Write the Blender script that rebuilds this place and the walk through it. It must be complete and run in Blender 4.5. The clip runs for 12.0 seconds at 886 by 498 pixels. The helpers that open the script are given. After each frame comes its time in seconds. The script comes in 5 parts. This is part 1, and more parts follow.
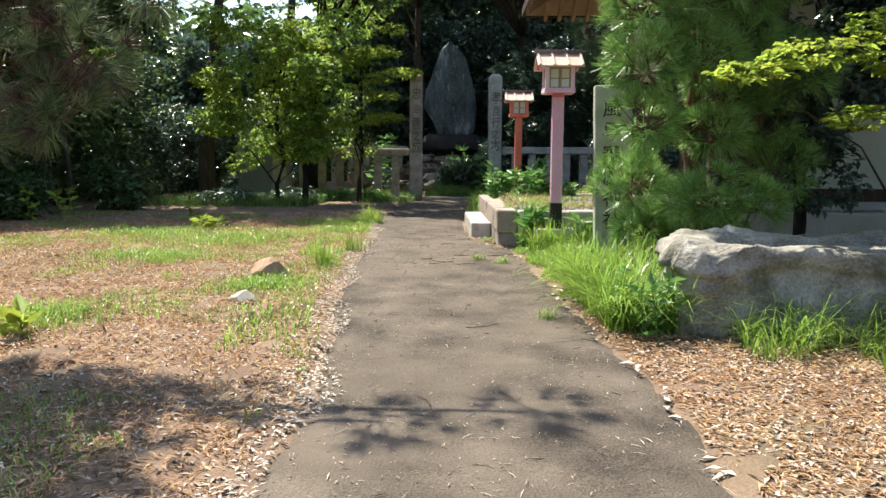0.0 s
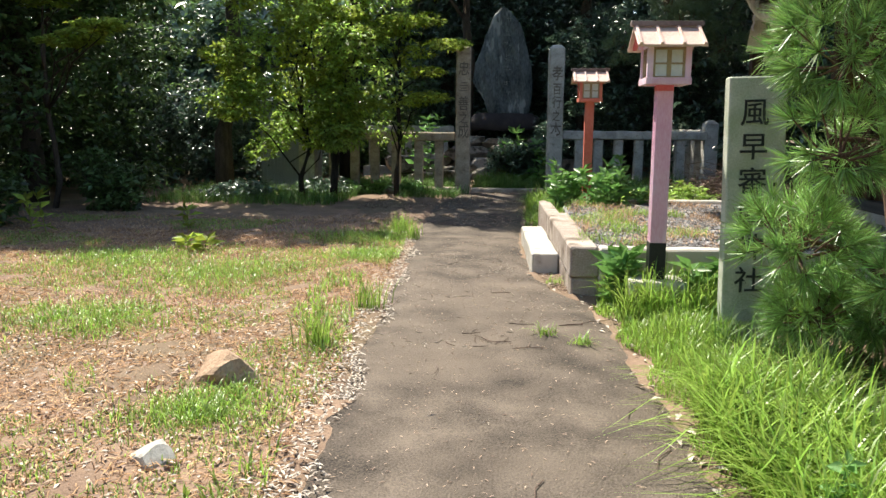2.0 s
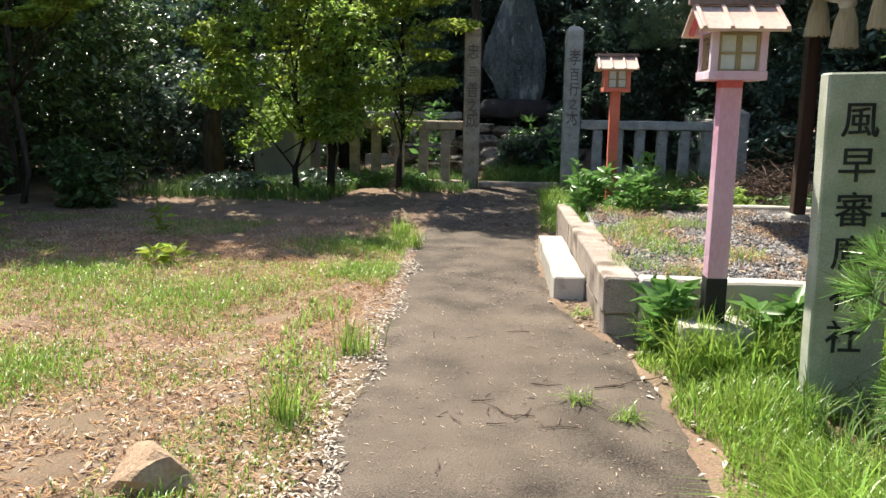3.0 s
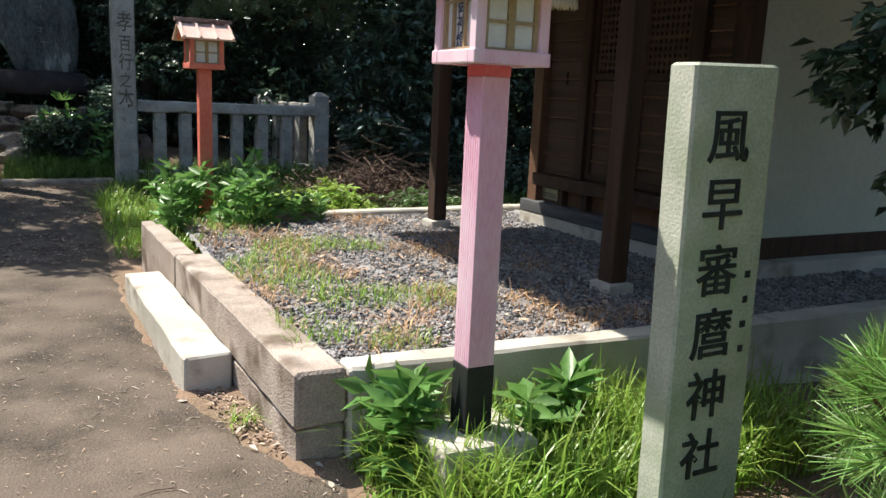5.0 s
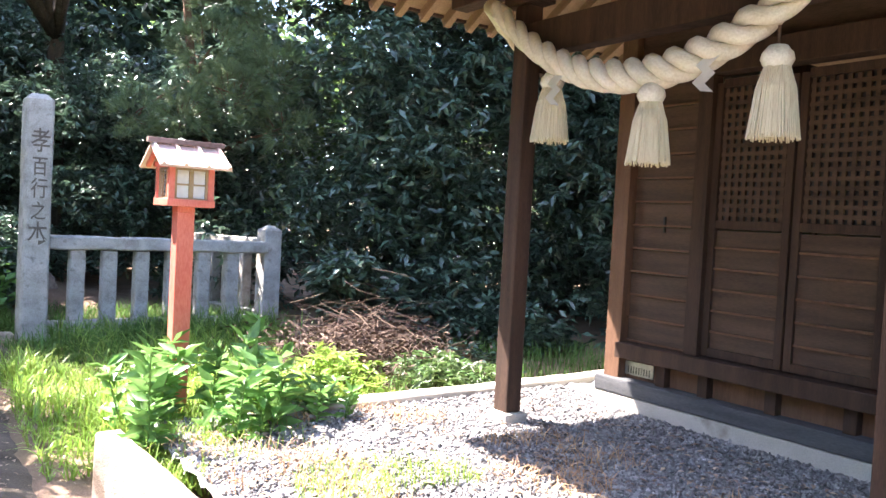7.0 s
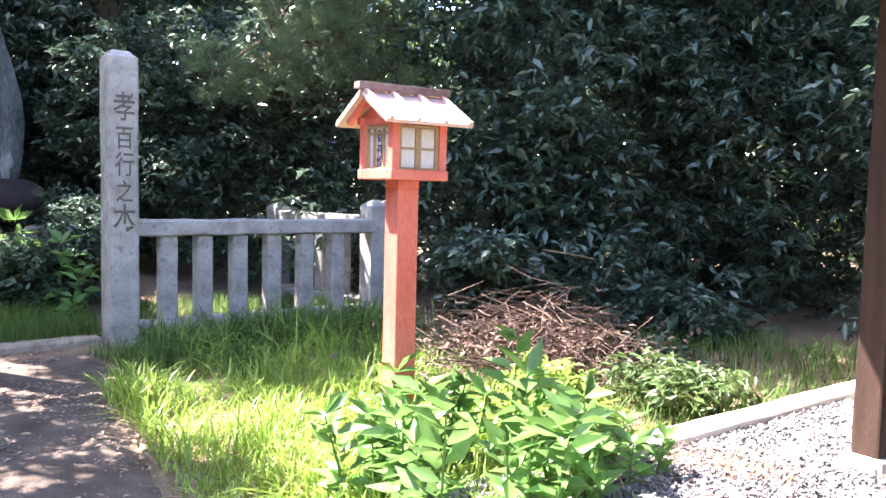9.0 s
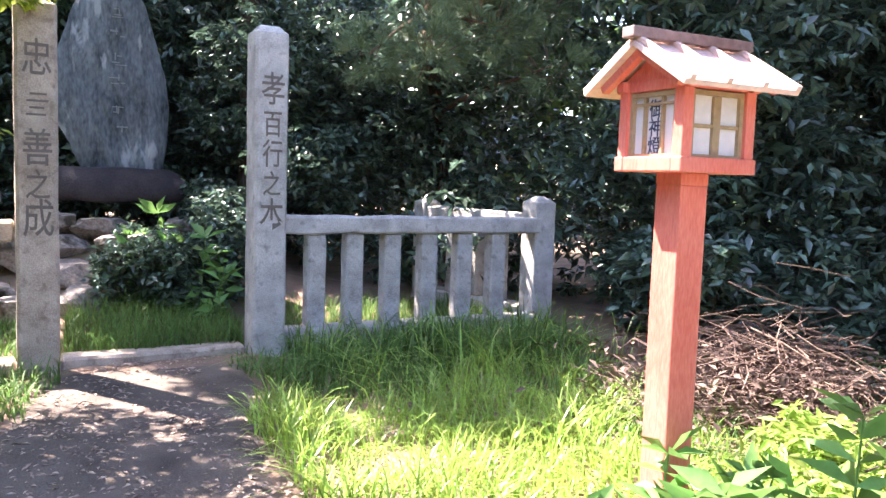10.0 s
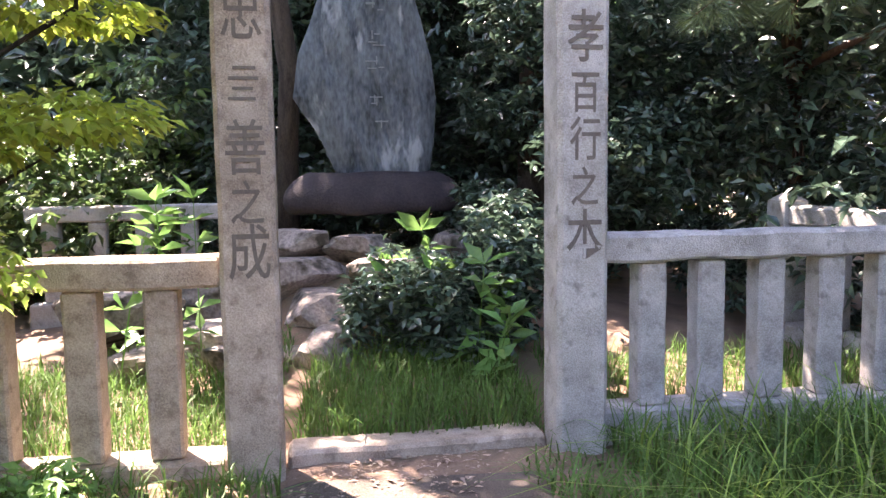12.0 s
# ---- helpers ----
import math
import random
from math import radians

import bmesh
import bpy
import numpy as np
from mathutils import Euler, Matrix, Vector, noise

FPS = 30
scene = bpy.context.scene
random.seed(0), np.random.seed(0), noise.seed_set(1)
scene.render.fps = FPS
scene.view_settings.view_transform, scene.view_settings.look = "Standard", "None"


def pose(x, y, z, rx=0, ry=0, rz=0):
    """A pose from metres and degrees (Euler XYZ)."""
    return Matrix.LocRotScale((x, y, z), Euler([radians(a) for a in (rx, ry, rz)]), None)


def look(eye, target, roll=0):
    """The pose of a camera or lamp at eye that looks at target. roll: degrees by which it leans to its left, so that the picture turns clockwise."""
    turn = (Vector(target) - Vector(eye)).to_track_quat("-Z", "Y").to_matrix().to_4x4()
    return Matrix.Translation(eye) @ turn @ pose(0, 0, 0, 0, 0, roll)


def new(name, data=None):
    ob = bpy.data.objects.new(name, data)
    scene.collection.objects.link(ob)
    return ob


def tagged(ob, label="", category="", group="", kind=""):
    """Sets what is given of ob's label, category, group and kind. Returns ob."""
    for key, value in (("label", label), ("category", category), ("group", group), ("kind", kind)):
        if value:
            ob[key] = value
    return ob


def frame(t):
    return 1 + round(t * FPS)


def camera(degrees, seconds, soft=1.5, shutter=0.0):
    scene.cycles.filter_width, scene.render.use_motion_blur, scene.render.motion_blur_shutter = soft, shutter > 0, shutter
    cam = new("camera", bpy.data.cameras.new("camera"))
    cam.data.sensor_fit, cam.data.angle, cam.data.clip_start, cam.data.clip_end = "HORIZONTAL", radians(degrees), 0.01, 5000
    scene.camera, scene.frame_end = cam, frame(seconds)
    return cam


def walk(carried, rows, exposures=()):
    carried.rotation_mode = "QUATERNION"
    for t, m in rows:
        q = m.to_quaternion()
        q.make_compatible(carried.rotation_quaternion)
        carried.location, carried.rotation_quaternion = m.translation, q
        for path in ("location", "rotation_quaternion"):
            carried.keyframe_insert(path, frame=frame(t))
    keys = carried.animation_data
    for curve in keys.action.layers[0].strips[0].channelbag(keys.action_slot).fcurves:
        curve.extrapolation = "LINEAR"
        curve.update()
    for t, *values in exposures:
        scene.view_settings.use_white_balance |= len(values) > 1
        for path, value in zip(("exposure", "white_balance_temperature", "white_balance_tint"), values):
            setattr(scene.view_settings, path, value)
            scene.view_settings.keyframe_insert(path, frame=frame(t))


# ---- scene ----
cam = camera(58.6, 12.0)
PATH = [
    (0, (0.443, 0.902, 1.208), (0.347, 2.887, 0.979), 0.3),
    (0.5, (0.367, 1.479, 1.293), (0.253, 3.461, 1.057), 0.4),
    (1, (0.37, 2.009, 1.345), (0.256, 3.989, 1.088), 0.4),
    (1.5, (0.348, 2.544, 1.458), (0.168, 4.517, 1.184), 0.5),
    (2, (0.314, 3.092, 1.553), (0.096, 5.055, 1.239), 0.4),
    (2.5, (0.31, 3.627, 1.642), (0.117, 5.585, 1.288), 1.6),
    (3, (0.2, 4.136, 1.666), (-0.032, 6.089, 1.305), 0.8),
    (3.5, (0.122, 4.593, 1.685), (0.025, 6.555, 1.312), -0.1),
    (3.7, (0.09, 4.784, 1.688), (0.2, 6.744, 1.315), 0.2),
    (5.3, (-0.183, 6.314, 1.708), (0.728, 8.049, 1.312), 2.8),
    (5.5, (-0.217, 6.505, 1.71), (0.717, 8.228, 1.312), 3.1),
    (6, (-0.252, 6.972, 1.767), (0.852, 8.622, 1.527), 4.6),
    (6.5, (-0.261, 7.498, 1.824), (0.902, 9.125, 1.774), 3.4),
    (7, (-0.36, 8.018, 1.809), (0.758, 9.675, 1.74), 3.1),
    (7.2, (-0.395, 8.204, 1.806), (0.749, 9.844, 1.729), 2.9),
    (8.8, (-0.672, 9.688, 1.784), (0.431, 11.355, 1.614), 1.5),
    (9, (-0.707, 9.873, 1.781), (0.385, 11.542, 1.63), 1.4),
    (9.5, (-0.651, 10.442, 1.765), (0.351, 12.165, 1.596), 1.6),
    (10, (-0.598, 10.972, 1.775), (0.228, 12.784, 1.599), 1.9),
    (10.5, (-0.489, 11.547, 1.815), (0.076, 13.456, 1.627), 1.2),
    (11, (-0.442, 12.203, 1.806), (-0.019, 14.146, 1.588), -0.3),
    (11.5, (-0.352, 12.809, 1.787), (-0.039, 14.772, 1.573), 0.2),
    (12, (-0.329, 13.276, 1.782), (-0.149, 15.258, 1.585), -0.8),
]
walk(cam, [(t, look(eye, target, roll)) for t, eye, target, roll in PATH],
     exposures=[(0.0, 1.0, 6850, 5), (1.0, 0.88, 6850, 5), (2.0, 1.02, 6850, 6), (3.5, 1.0, 6850, 7), (5.5, 0.82, 6500, 8), (6.0, 0.95, 6450, 11), (6.5, 2.08, 6500, 14), (7.0, 2.9, 6500, 18), (9.0, 2.95, 6500, 25), (10.0, 2.98, 6550, 26), (10.5, 2.85, 6700, 28), (12.0, 3.02, 7100, 31)])

# ---- world, sun ----
SUN_DIR = Vector((-0.40, 0.54, 1.0)).normalized()
world = bpy.data.worlds.new("world")
scene.world = world
world.use_nodes = True
sky = world.node_tree.nodes.new("ShaderNodeTexSky")
sky.sky_type = "NISHITA"
sky.sun_disc = False
sky.sun_elevation = math.asin(SUN_DIR.z)
sky.sun_rotation = math.atan2(SUN_DIR.x, SUN_DIR.y)
world.node_tree.links.new(sky.outputs[0], world.node_tree.nodes["Background"].inputs[0])
world.node_tree.nodes["Background"].inputs[1].default_value = 0.15
sun = new("sun", bpy.data.lights.new("sun", "SUN"))
sun.data.energy = 5.0
sun.data.angle = radians(0.55)
sun.data.color = (1.0, 0.95, 0.86)
sun.matrix_world = look(SUN_DIR * 40, (0, 0, 0))

rng = np.random.default_rng(7)


# ---- materials ----
def material(name, low, high, scale=8.0, rough=0.8, bump=0.2, fine=60.0, metal=0.0, spots=None, spot_scale=3.0, spot_at=0.6, spot_soft=0.08,
             stretch=(1, 1, 1), island=0.0, transl=0.0, spec=0.3):
    """Two colours mixed by broad and fine noise, optional spots of a third, fine relief, optional tint by island or object."""
    m = bpy.data.materials.new(name)
    m.use_nodes = True
    nt = m.node_tree
    n, l = nt.nodes, nt.links
    b = n["Principled BSDF"]
    b.inputs["Roughness"].default_value = rough
    b.inputs["Metallic"].default_value = metal
    b.inputs["Specular IOR Level"].default_value = spec
    tc = n.new("ShaderNodeTexCoord")
    mp = n.new("ShaderNodeMapping")
    mp.inputs["Scale"].default_value = stretch
    l.new(tc.outputs["Object"], mp.inputs[0])
    a = n.new("ShaderNodeTexNoise")
    a.inputs["Scale"].default_value, a.inputs["Detail"].default_value = scale, 5
    f = n.new("ShaderNodeTexNoise")
    f.inputs["Scale"].default_value, f.inputs["Detail"].default_value = fine, 3
    for x in (a, f):
        l.new(mp.outputs[0], x.inputs["Vector"])
    mix = n.new("ShaderNodeMath")
    mix.operation = "MULTIPLY_ADD"
    mix.inputs[1].default_value = 0.45
    l.new(f.outputs[0], mix.inputs[0])
    half = n.new("ShaderNodeMath")
    half.operation = "MULTIPLY"
    half.inputs[1].default_value = 0.55
    l.new(a.outputs[0], half.inputs[0])
    l.new(half.outputs[0], mix.inputs[2])
    ramp = n.new("ShaderNodeValToRGB")
    ramp.color_ramp.elements[0].position, ramp.color_ramp.elements[1].position = 0.34, 0.66
    ramp.color_ramp.elements[0].color, ramp.color_ramp.elements[1].color = (*low, 1), (*high, 1)
    l.new(mix.outputs[0], ramp.inputs[0])
    col = ramp.outputs[0]
    if spots:
        s = n.new("ShaderNodeTexNoise")
        s.inputs["Scale"].default_value, s.inputs["Detail"].default_value = spot_scale, 6
        l.new(mp.outputs[0], s.inputs["Vector"])
        r = n.new("ShaderNodeValToRGB")
        r.color_ramp.elements[0].position, r.color_ramp.elements[1].position = spot_at, spot_at + spot_soft
        l.new(s.outputs[0], r.inputs[0])
        x = n.new("ShaderNodeMix")
        x.data_type = "RGBA"
        l.new(r.outputs[0], x.inputs["Factor"])
        l.new(col, x.inputs["A"])
        x.inputs["B"].default_value = (*spots, 1)
        col = x.outputs["Result"]
    if island:
        g = n.new("ShaderNodeNewGeometry")
        h = n.new("ShaderNodeHueSaturation")
        for key, amount, base in (("Value", 2 * island, 1 - island), ("Hue", 0.06 * island, 0.5 - 0.03 * island)):
            k = n.new("ShaderNodeMath")
            k.operation = "MULTIPLY_ADD"
            k.inputs[1].default_value, k.inputs[2].default_value = amount, base
            l.new(g.outputs["Random Per Island"], k.inputs[0])
            l.new(k.outputs[0], h.inputs[key])
        l.new(col, h.inputs["Color"])
        col = h.outputs[0]
    l.new(col, b.inputs["Base Color"])
    if bump:
        bp = n.new("ShaderNodeBump")
        bp.inputs["Strength"].default_value, bp.inputs["Distance"].default_value = bump, 0.02
        l.new(mix.outputs[0], bp.inputs["Height"])
        l.new(bp.outputs[0], b.inputs["Normal"])
    if transl:
        t = n.new("ShaderNodeBsdfTranslucent")
        l.new(col, t.inputs[0])
        ms = n.new("ShaderNodeMixShader")
        ms.inputs[0].default_value = transl
        l.new(b.outputs[0], ms.inputs[1])
        l.new(t.outputs[0], ms.inputs[2])
        l.new(ms.outputs[0], n["Material Output"].inputs[0])
    return m


M = {}
M["ground"] = material("dry earth", (0.14, 0.088, 0.062), (0.31, 0.21, 0.145), 2.5, 0.95, 0.8, 90, spots=(0.14, 0.12, 0.07), spot_scale=0.9, spot_at=0.5, spot_soft=0.3)
M["path"] = material("worn asphalt", (0.022, 0.017, 0.014), (0.19, 0.15, 0.118), 3.2, 0.92, 1.0, 120, spots=(0.16, 0.125, 0.097), spot_scale=1.4, spot_at=0.44, spot_soft=0.35)
M["granite"] = material("weathered granite", (0.25, 0.228, 0.20), (0.58, 0.55, 0.505), 6, 0.88, 0.8, 130, spots=(0.21, 0.192, 0.165), spot_scale=17, spot_at=0.56, spot_soft=0.22)
M["granite_w"] = material("brown-mottled granite", (0.22, 0.17, 0.13), (0.54, 0.45, 0.36), 6, 0.88, 0.8, 130, spots=(0.18, 0.138, 0.105), spot_scale=15, spot_at=0.54, spot_soft=0.22)
M["mossy"] = material("mossy stone", (0.30, 0.325, 0.25), (0.57, 0.575, 0.49), 4, 0.9, 0.2, 110, spots=(0.30, 0.345, 0.225), spot_scale=3.5, spot_at=0.5, spot_soft=0.2)
M["boulder"] = material("rough boulder", (0.13, 0.105, 0.09), (0.42, 0.36, 0.32), 4, 0.9, 1.0, 40, spots=(0.06, 0.052, 0.04), spot_scale=6, spot_at=0.5, spot_soft=0.15)
M["tanstone"] = material("tan field stone", (0.30, 0.19, 0.12), (0.50, 0.36, 0.25), 7, 0.9, 0.9, 60)
M["slate"] = material("blue slate", (0.022, 0.028, 0.032), (0.16, 0.18, 0.19), 2.6, 0.6, 0.9, 18, stretch=(2.0, 2.0, 0.75), spots=(0.27, 0.285, 0.285), spot_scale=2.2, spot_at=0.60, spot_soft=0.05)
M["darkstone"] = material("dark base stone", (0.022, 0.018, 0.02), (0.06, 0.045, 0.045), 4, 0.75, 0.5, 50, spots=(0.16, 0.11, 0.10), spot_scale=2.0, spot_at=0.68)
M["concrete"] = material("weathered concrete", (0.36, 0.33, 0.28), (0.60, 0.56, 0.50), 3, 0.9, 0.2, 170, spots=(0.27, 0.22, 0.175), spot_scale=4.5, spot_at=0.57, spot_soft=0.16)
M["kerb"] = material("stained kerb", (0.24, 0.185, 0.155), (0.52, 0.445, 0.39), 3, 0.9, 0.7, 110, spots=(0.16, 0.12, 0.092), spot_scale=4, spot_at=0.5, spot_soft=0.16)
M["gravel"] = material("grey gravel", (0.14, 0.134, 0.138), (0.38, 0.362, 0.362), 20, 0.9, 0.9, 90, island=0.5)
M["wood"] = material("dark cedar", (0.03, 0.018, 0.013), (0.085, 0.047, 0.032), 3, 0.75, 0.3, 60, stretch=(6, 6, 0.5))
M["wood_h"] = material("dark cedar boards", (0.045, 0.028, 0.02), (0.125, 0.075, 0.052), 3, 0.75, 0.3, 60, stretch=(6, 0.5, 6))
# Lighter cedar, also used to paint sunlight and highlights on darker wood.
M["wood_l"] = material("brown and sun-toned cedar", (0.10, 0.05, 0.03), (0.20, 0.105, 0.062), 3, 0.7, 0.3, 60, stretch=(6, 6, 0.5))
M["rafter"] = material("rafter wood", (0.20, 0.125, 0.075), (0.36, 0.24, 0.15), 3, 0.75, 0.3, 60, stretch=(1, 1, 6))
M["plaster"] = material("pale plaster", (0.40, 0.44, 0.36), (0.50, 0.54, 0.455), 1.2, 0.85, 0.08, 40)
M["sill"] = material("dark weathered sill", (0.045, 0.047, 0.052), (0.12, 0.12, 0.125), 3, 0.8, 0.3, 60, stretch=(6, 0.6, 6))
M["tile"] = material("roof tile", (0.05, 0.052, 0.055), (0.12, 0.12, 0.125), 5, 0.5, 0.4, 60)
M["pink"] = material("faded vermilion paint", (0.71, 0.36, 0.48), (0.83, 0.56, 0.69), 1.6, 0.6, 0.12, 50, stretch=(3, 3, 0.7), spots=(0.84, 0.66, 0.73), spot_scale=1.6, spot_at=0.44, spot_soft=0.2)
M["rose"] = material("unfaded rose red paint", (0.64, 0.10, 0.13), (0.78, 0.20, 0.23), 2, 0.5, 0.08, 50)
M["faint"] = material("faint carving", (0.17, 0.18, 0.18), (0.25, 0.26, 0.255), 8, 0.8, 0.2, 60)
M["red"] = material("vermilion paint", (0.62, 0.13, 0.09), (0.78, 0.26, 0.19), 2, 0.55, 0.1, 50, stretch=(3, 3, 0.7))
M["roofpink"] = material("sun-bleached copper pink", (0.56, 0.37, 0.31), (0.76, 0.57, 0.50), 3, 0.45, 0.1, 70)
M["ridge"] = material("dull ridge cap", (0.16, 0.11, 0.10), (0.30, 0.22, 0.20), 4, 0.6, 0.1, 60)
M["black"] = material("black paint", (0.012, 0.012, 0.014), (0.03, 0.03, 0.033), 5, 0.5, 0.1, 60)
M["ink"] = material("ink", (0.015, 0.017, 0.02), (0.04, 0.045, 0.045), 8, 0.7, 0, 60)
M["inkblue"] = material("blue black ink", (0.03, 0.045, 0.09), (0.06, 0.08, 0.14), 8, 0.6, 0, 60)
# Stone colour darkened to stand for the shade inside cut strokes.
M["carved"] = material("carving with painted shade", (0.115, 0.095, 0.078), (0.165, 0.14, 0.115), 8, 0.9, 0.3, 60)
M["paper"] = material("lantern panel", (0.60, 0.61, 0.60), (0.74, 0.74, 0.72), 3, 0.35, 0.03, 40)
M["bamboo"] = material("pale lattice wood", (0.30, 0.22, 0.12), (0.46, 0.35, 0.21), 5, 0.6, 0.1, 60)
M["rope"] = material("rice straw rope", (0.60, 0.55, 0.45), (0.80, 0.76, 0.67), 9, 0.8, 0.4, 80)
M["straw"] = material("straw tassel", (0.62, 0.54, 0.38), (0.80, 0.74, 0.58), 9, 0.8, 0.3, 120, stretch=(6, 6, 0.4))
M["white"] = material("folded paper", (0.78, 0.78, 0.76), (0.85, 0.85, 0.84), 5, 0.7, 0, 40)
M["mesh"] = material("vent metal", (0.30, 0.30, 0.29), (0.45, 0.45, 0.43), 8, 0.4, 0.1, 60, metal=0.8)
# Copy of the bark with deep shade put into its colour.
M["bark_shaded"] = material("bark darkened for shade", (0.014, 0.011, 0.009), (0.045, 0.036, 0.028), 5, 0.95, 1.0, 40, stretch=(4, 4, 0.8))
M["bark"] = material("bark", (0.035, 0.026, 0.02), (0.11, 0.085, 0.065), 5, 0.95, 1.0, 40, stretch=(4, 4, 0.8))
M["pinebark"] = material("pine bark", (0.07, 0.04, 0.027), (0.19, 0.11, 0.075), 6, 0.95, 1.0, 40, stretch=(3, 3, 1))
M["twig"] = material("dry twig", (0.07, 0.045, 0.035), (0.20, 0.135, 0.105), 8, 0.9, 0.2, 60, island=0.4)
M["laurel"] = material("dark laurel leaf", (0.042, 0.08, 0.056), (0.11, 0.175, 0.11), 4, 0.28, 0, 30, island=0.6, transl=0.28, spec=0.75)
M["wood_leaf"] = material("woodland leaf", (0.055, 0.10, 0.038), (0.14, 0.215, 0.065), 3, 0.38, 0, 30, island=0.6, transl=0.4, spec=0.6)
M["maple"] = material("yellow-green maple leaf", (0.20, 0.29, 0.04), (0.42, 0.48, 0.09), 3, 0.5, 0, 30, island=0.45, transl=0.62)
M["shrub"] = material("light shrub leaf", (0.20, 0.32, 0.06), (0.40, 0.52, 0.12), 3, 0.42, 0, 30, island=0.55, transl=0.62, spec=0.5)
M["weed"] = material("broad weed leaf", (0.11, 0.25, 0.06), (0.21, 0.38, 0.11), 4, 0.4, 0, 30, island=0.3, transl=0.4, spec=0.5)
M["grass"] = material("lush grass", (0.18, 0.32, 0.045), (0.37, 0.50, 0.11), 3, 0.36, 0, 30, island=0.45, transl=0.5, spec=0.6)
# Darker copy of the grass green, with the shade put into its colour.
M["grass_shaded"] = material("grass darkened as shade", (0.065, 0.14, 0.032), (0.155, 0.26, 0.065), 3, 0.55, 0, 30, island=0.4, transl=0.45)
M["dry"] = material("dry grass", (0.38, 0.215, 0.115), (0.60, 0.40, 0.24), 3, 0.9, 0, 30, island=0.35, transl=0.15)
M["litter"] = material("dry leaf litter", (0.23, 0.15, 0.11), (0.48, 0.36, 0.28), 3, 0.9, 0, 30, island=0.4)
M["pale"] = material("bleached leaf litter", (0.42, 0.35, 0.29), (0.62, 0.55, 0.47), 3, 0.9, 0, 30, island=0.3)
M["needle"] = material("pine needle", (0.13, 0.26, 0.06), (0.33, 0.50, 0.15), 3, 0.34, 0, 30, island=0.6, transl=0.3, spec=0.6)
M["needle_d"] = material("dull pine needle", (0.10, 0.15, 0.075), (0.19, 0.25, 0.12), 3, 0.5, 0, 30, island=0.4, transl=0.3)
M["trough"] = material("mossy trough stone", (0.14, 0.125, 0.103), (0.43, 0.40, 0.36), 5, 0.9, 1.0, 60, spots=(0.10, 0.10, 0.065), spot_scale=3.2, spot_at=0.52, spot_soft=0.14)
M["shedgrey"] = material("grey sheet metal", (0.22, 0.24, 0.23), (0.34, 0.36, 0.35), 2, 0.5, 0.1, 60)
M["water"] = material("dark water", (0.01, 0.012, 0.01), (0.02, 0.022, 0.018), 3, 0.05, 0, 30)


# ---- mesh helpers ----
def part(name, bm, mat, parent=None, label="", smooth=False):
    me = bpy.data.meshes.new(name)
    bm.normal_update()
    bm.to_mesh(me)
    bm.free()
    if smooth:
        me.polygons.foreach_set("use_smooth", [True] * len(me.polygons))
    me.materials.append(M[mat])
    ob = new(name, me)
    if parent:
        ob.parent = parent
    if label:
        tagged(ob, label=label)
    return ob


def arrays(name, verts, faces, mat, parent=None, smooth=False):
    """A mesh from number arrays: verts (n, 3) and faces (m, k)."""
    me = bpy.data.meshes.new(name)
    faces = np.asarray(faces)
    m, k = faces.shape
    me.vertices.add(len(verts))
    me.vertices.foreach_set("co", np.asarray(verts, float).ravel())
    me.loops.add(m * k)
    me.loops.foreach_set("vertex_index", faces.astype(np.int32).ravel())
    me.polygons.add(m)
    me.polygons.foreach_set("loop_start", np.arange(0, m * k, k, dtype=np.int32))
    me.update(calc_edges=True)
    if smooth:
        me.polygons.foreach_set("use_smooth", np.ones(m, bool))
    me.materials.append(M[mat])
    ob = new(name, me)
    if parent:
        ob.parent = parent
    return ob


def empty(name, m, label, category, group=""):
    ob = new(name)
    ob.matrix_basis = m
    return tagged(ob, label, category, group)


def box(size, at=(0, 0, 0), bevel=0.0, bm=None, rz=0.0, taper=1.0):
    """A bevelled box, at = centre of its base."""
    bm = bm or bmesh.new()
    r = bmesh.ops.create_cube(bm, size=1)
    for v in r["verts"]:
        k = taper if v.co.z > 0 else 1.0
        v.co = Vector((v.co.x * size[0] * k, v.co.y * size[1] * k, (v.co.z + 0.5) * size[2]))
    if bevel:
        es = list({e for v in r["verts"] for e in v.link_edges})
        q = bmesh.ops.bevel(bm, geom=es, offset=bevel, segments=2, affect="EDGES", profile=0.6)
        vs = list({v for f in q["faces"] for v in f.verts} | {v for v in r["verts"] if v.is_valid})
    else:
        vs = r["verts"]
    bmesh.ops.transform(bm, matrix=pose(*at, 0, 0, rz), verts=vs)
    return bm


def bar(length, w, h, seg, bevel, bm=None):
    """A chamfered bar along x from 0, centred on y, base at z 0, cut into seg rings for wear."""
    bm = bm or bmesh.new()
    b = bevel
    rings = []
    stops = [(0.0, b)] + [(b + (length - 2 * b) * i / seg, 0.0) for i in range(seg + 1)] + [(length, b)]
    for x, inset in stops:
        a, t, o = w / 2 - inset, h - inset, inset
        pts = [(-a + b, o), (a - b, o), (a, o + b), (a, t - b), (a - b, t), (-a + b, t), (-a, t - b), (-a, o + b)]
        rings.append([bm.verts.new((x, y, z)) for y, z in pts])
    for r, s in zip(rings, rings[1:]):
        for k in range(8):
            bm.faces.new((r[k], s[k], s[(k + 1) % 8], r[(k + 1) % 8]))
    bm.faces.new(rings[0])
    bm.faces.new(rings[-1][::-1])
    bmesh.ops.recalc_face_normals(bm, faces=bm.faces[:])
    return bm


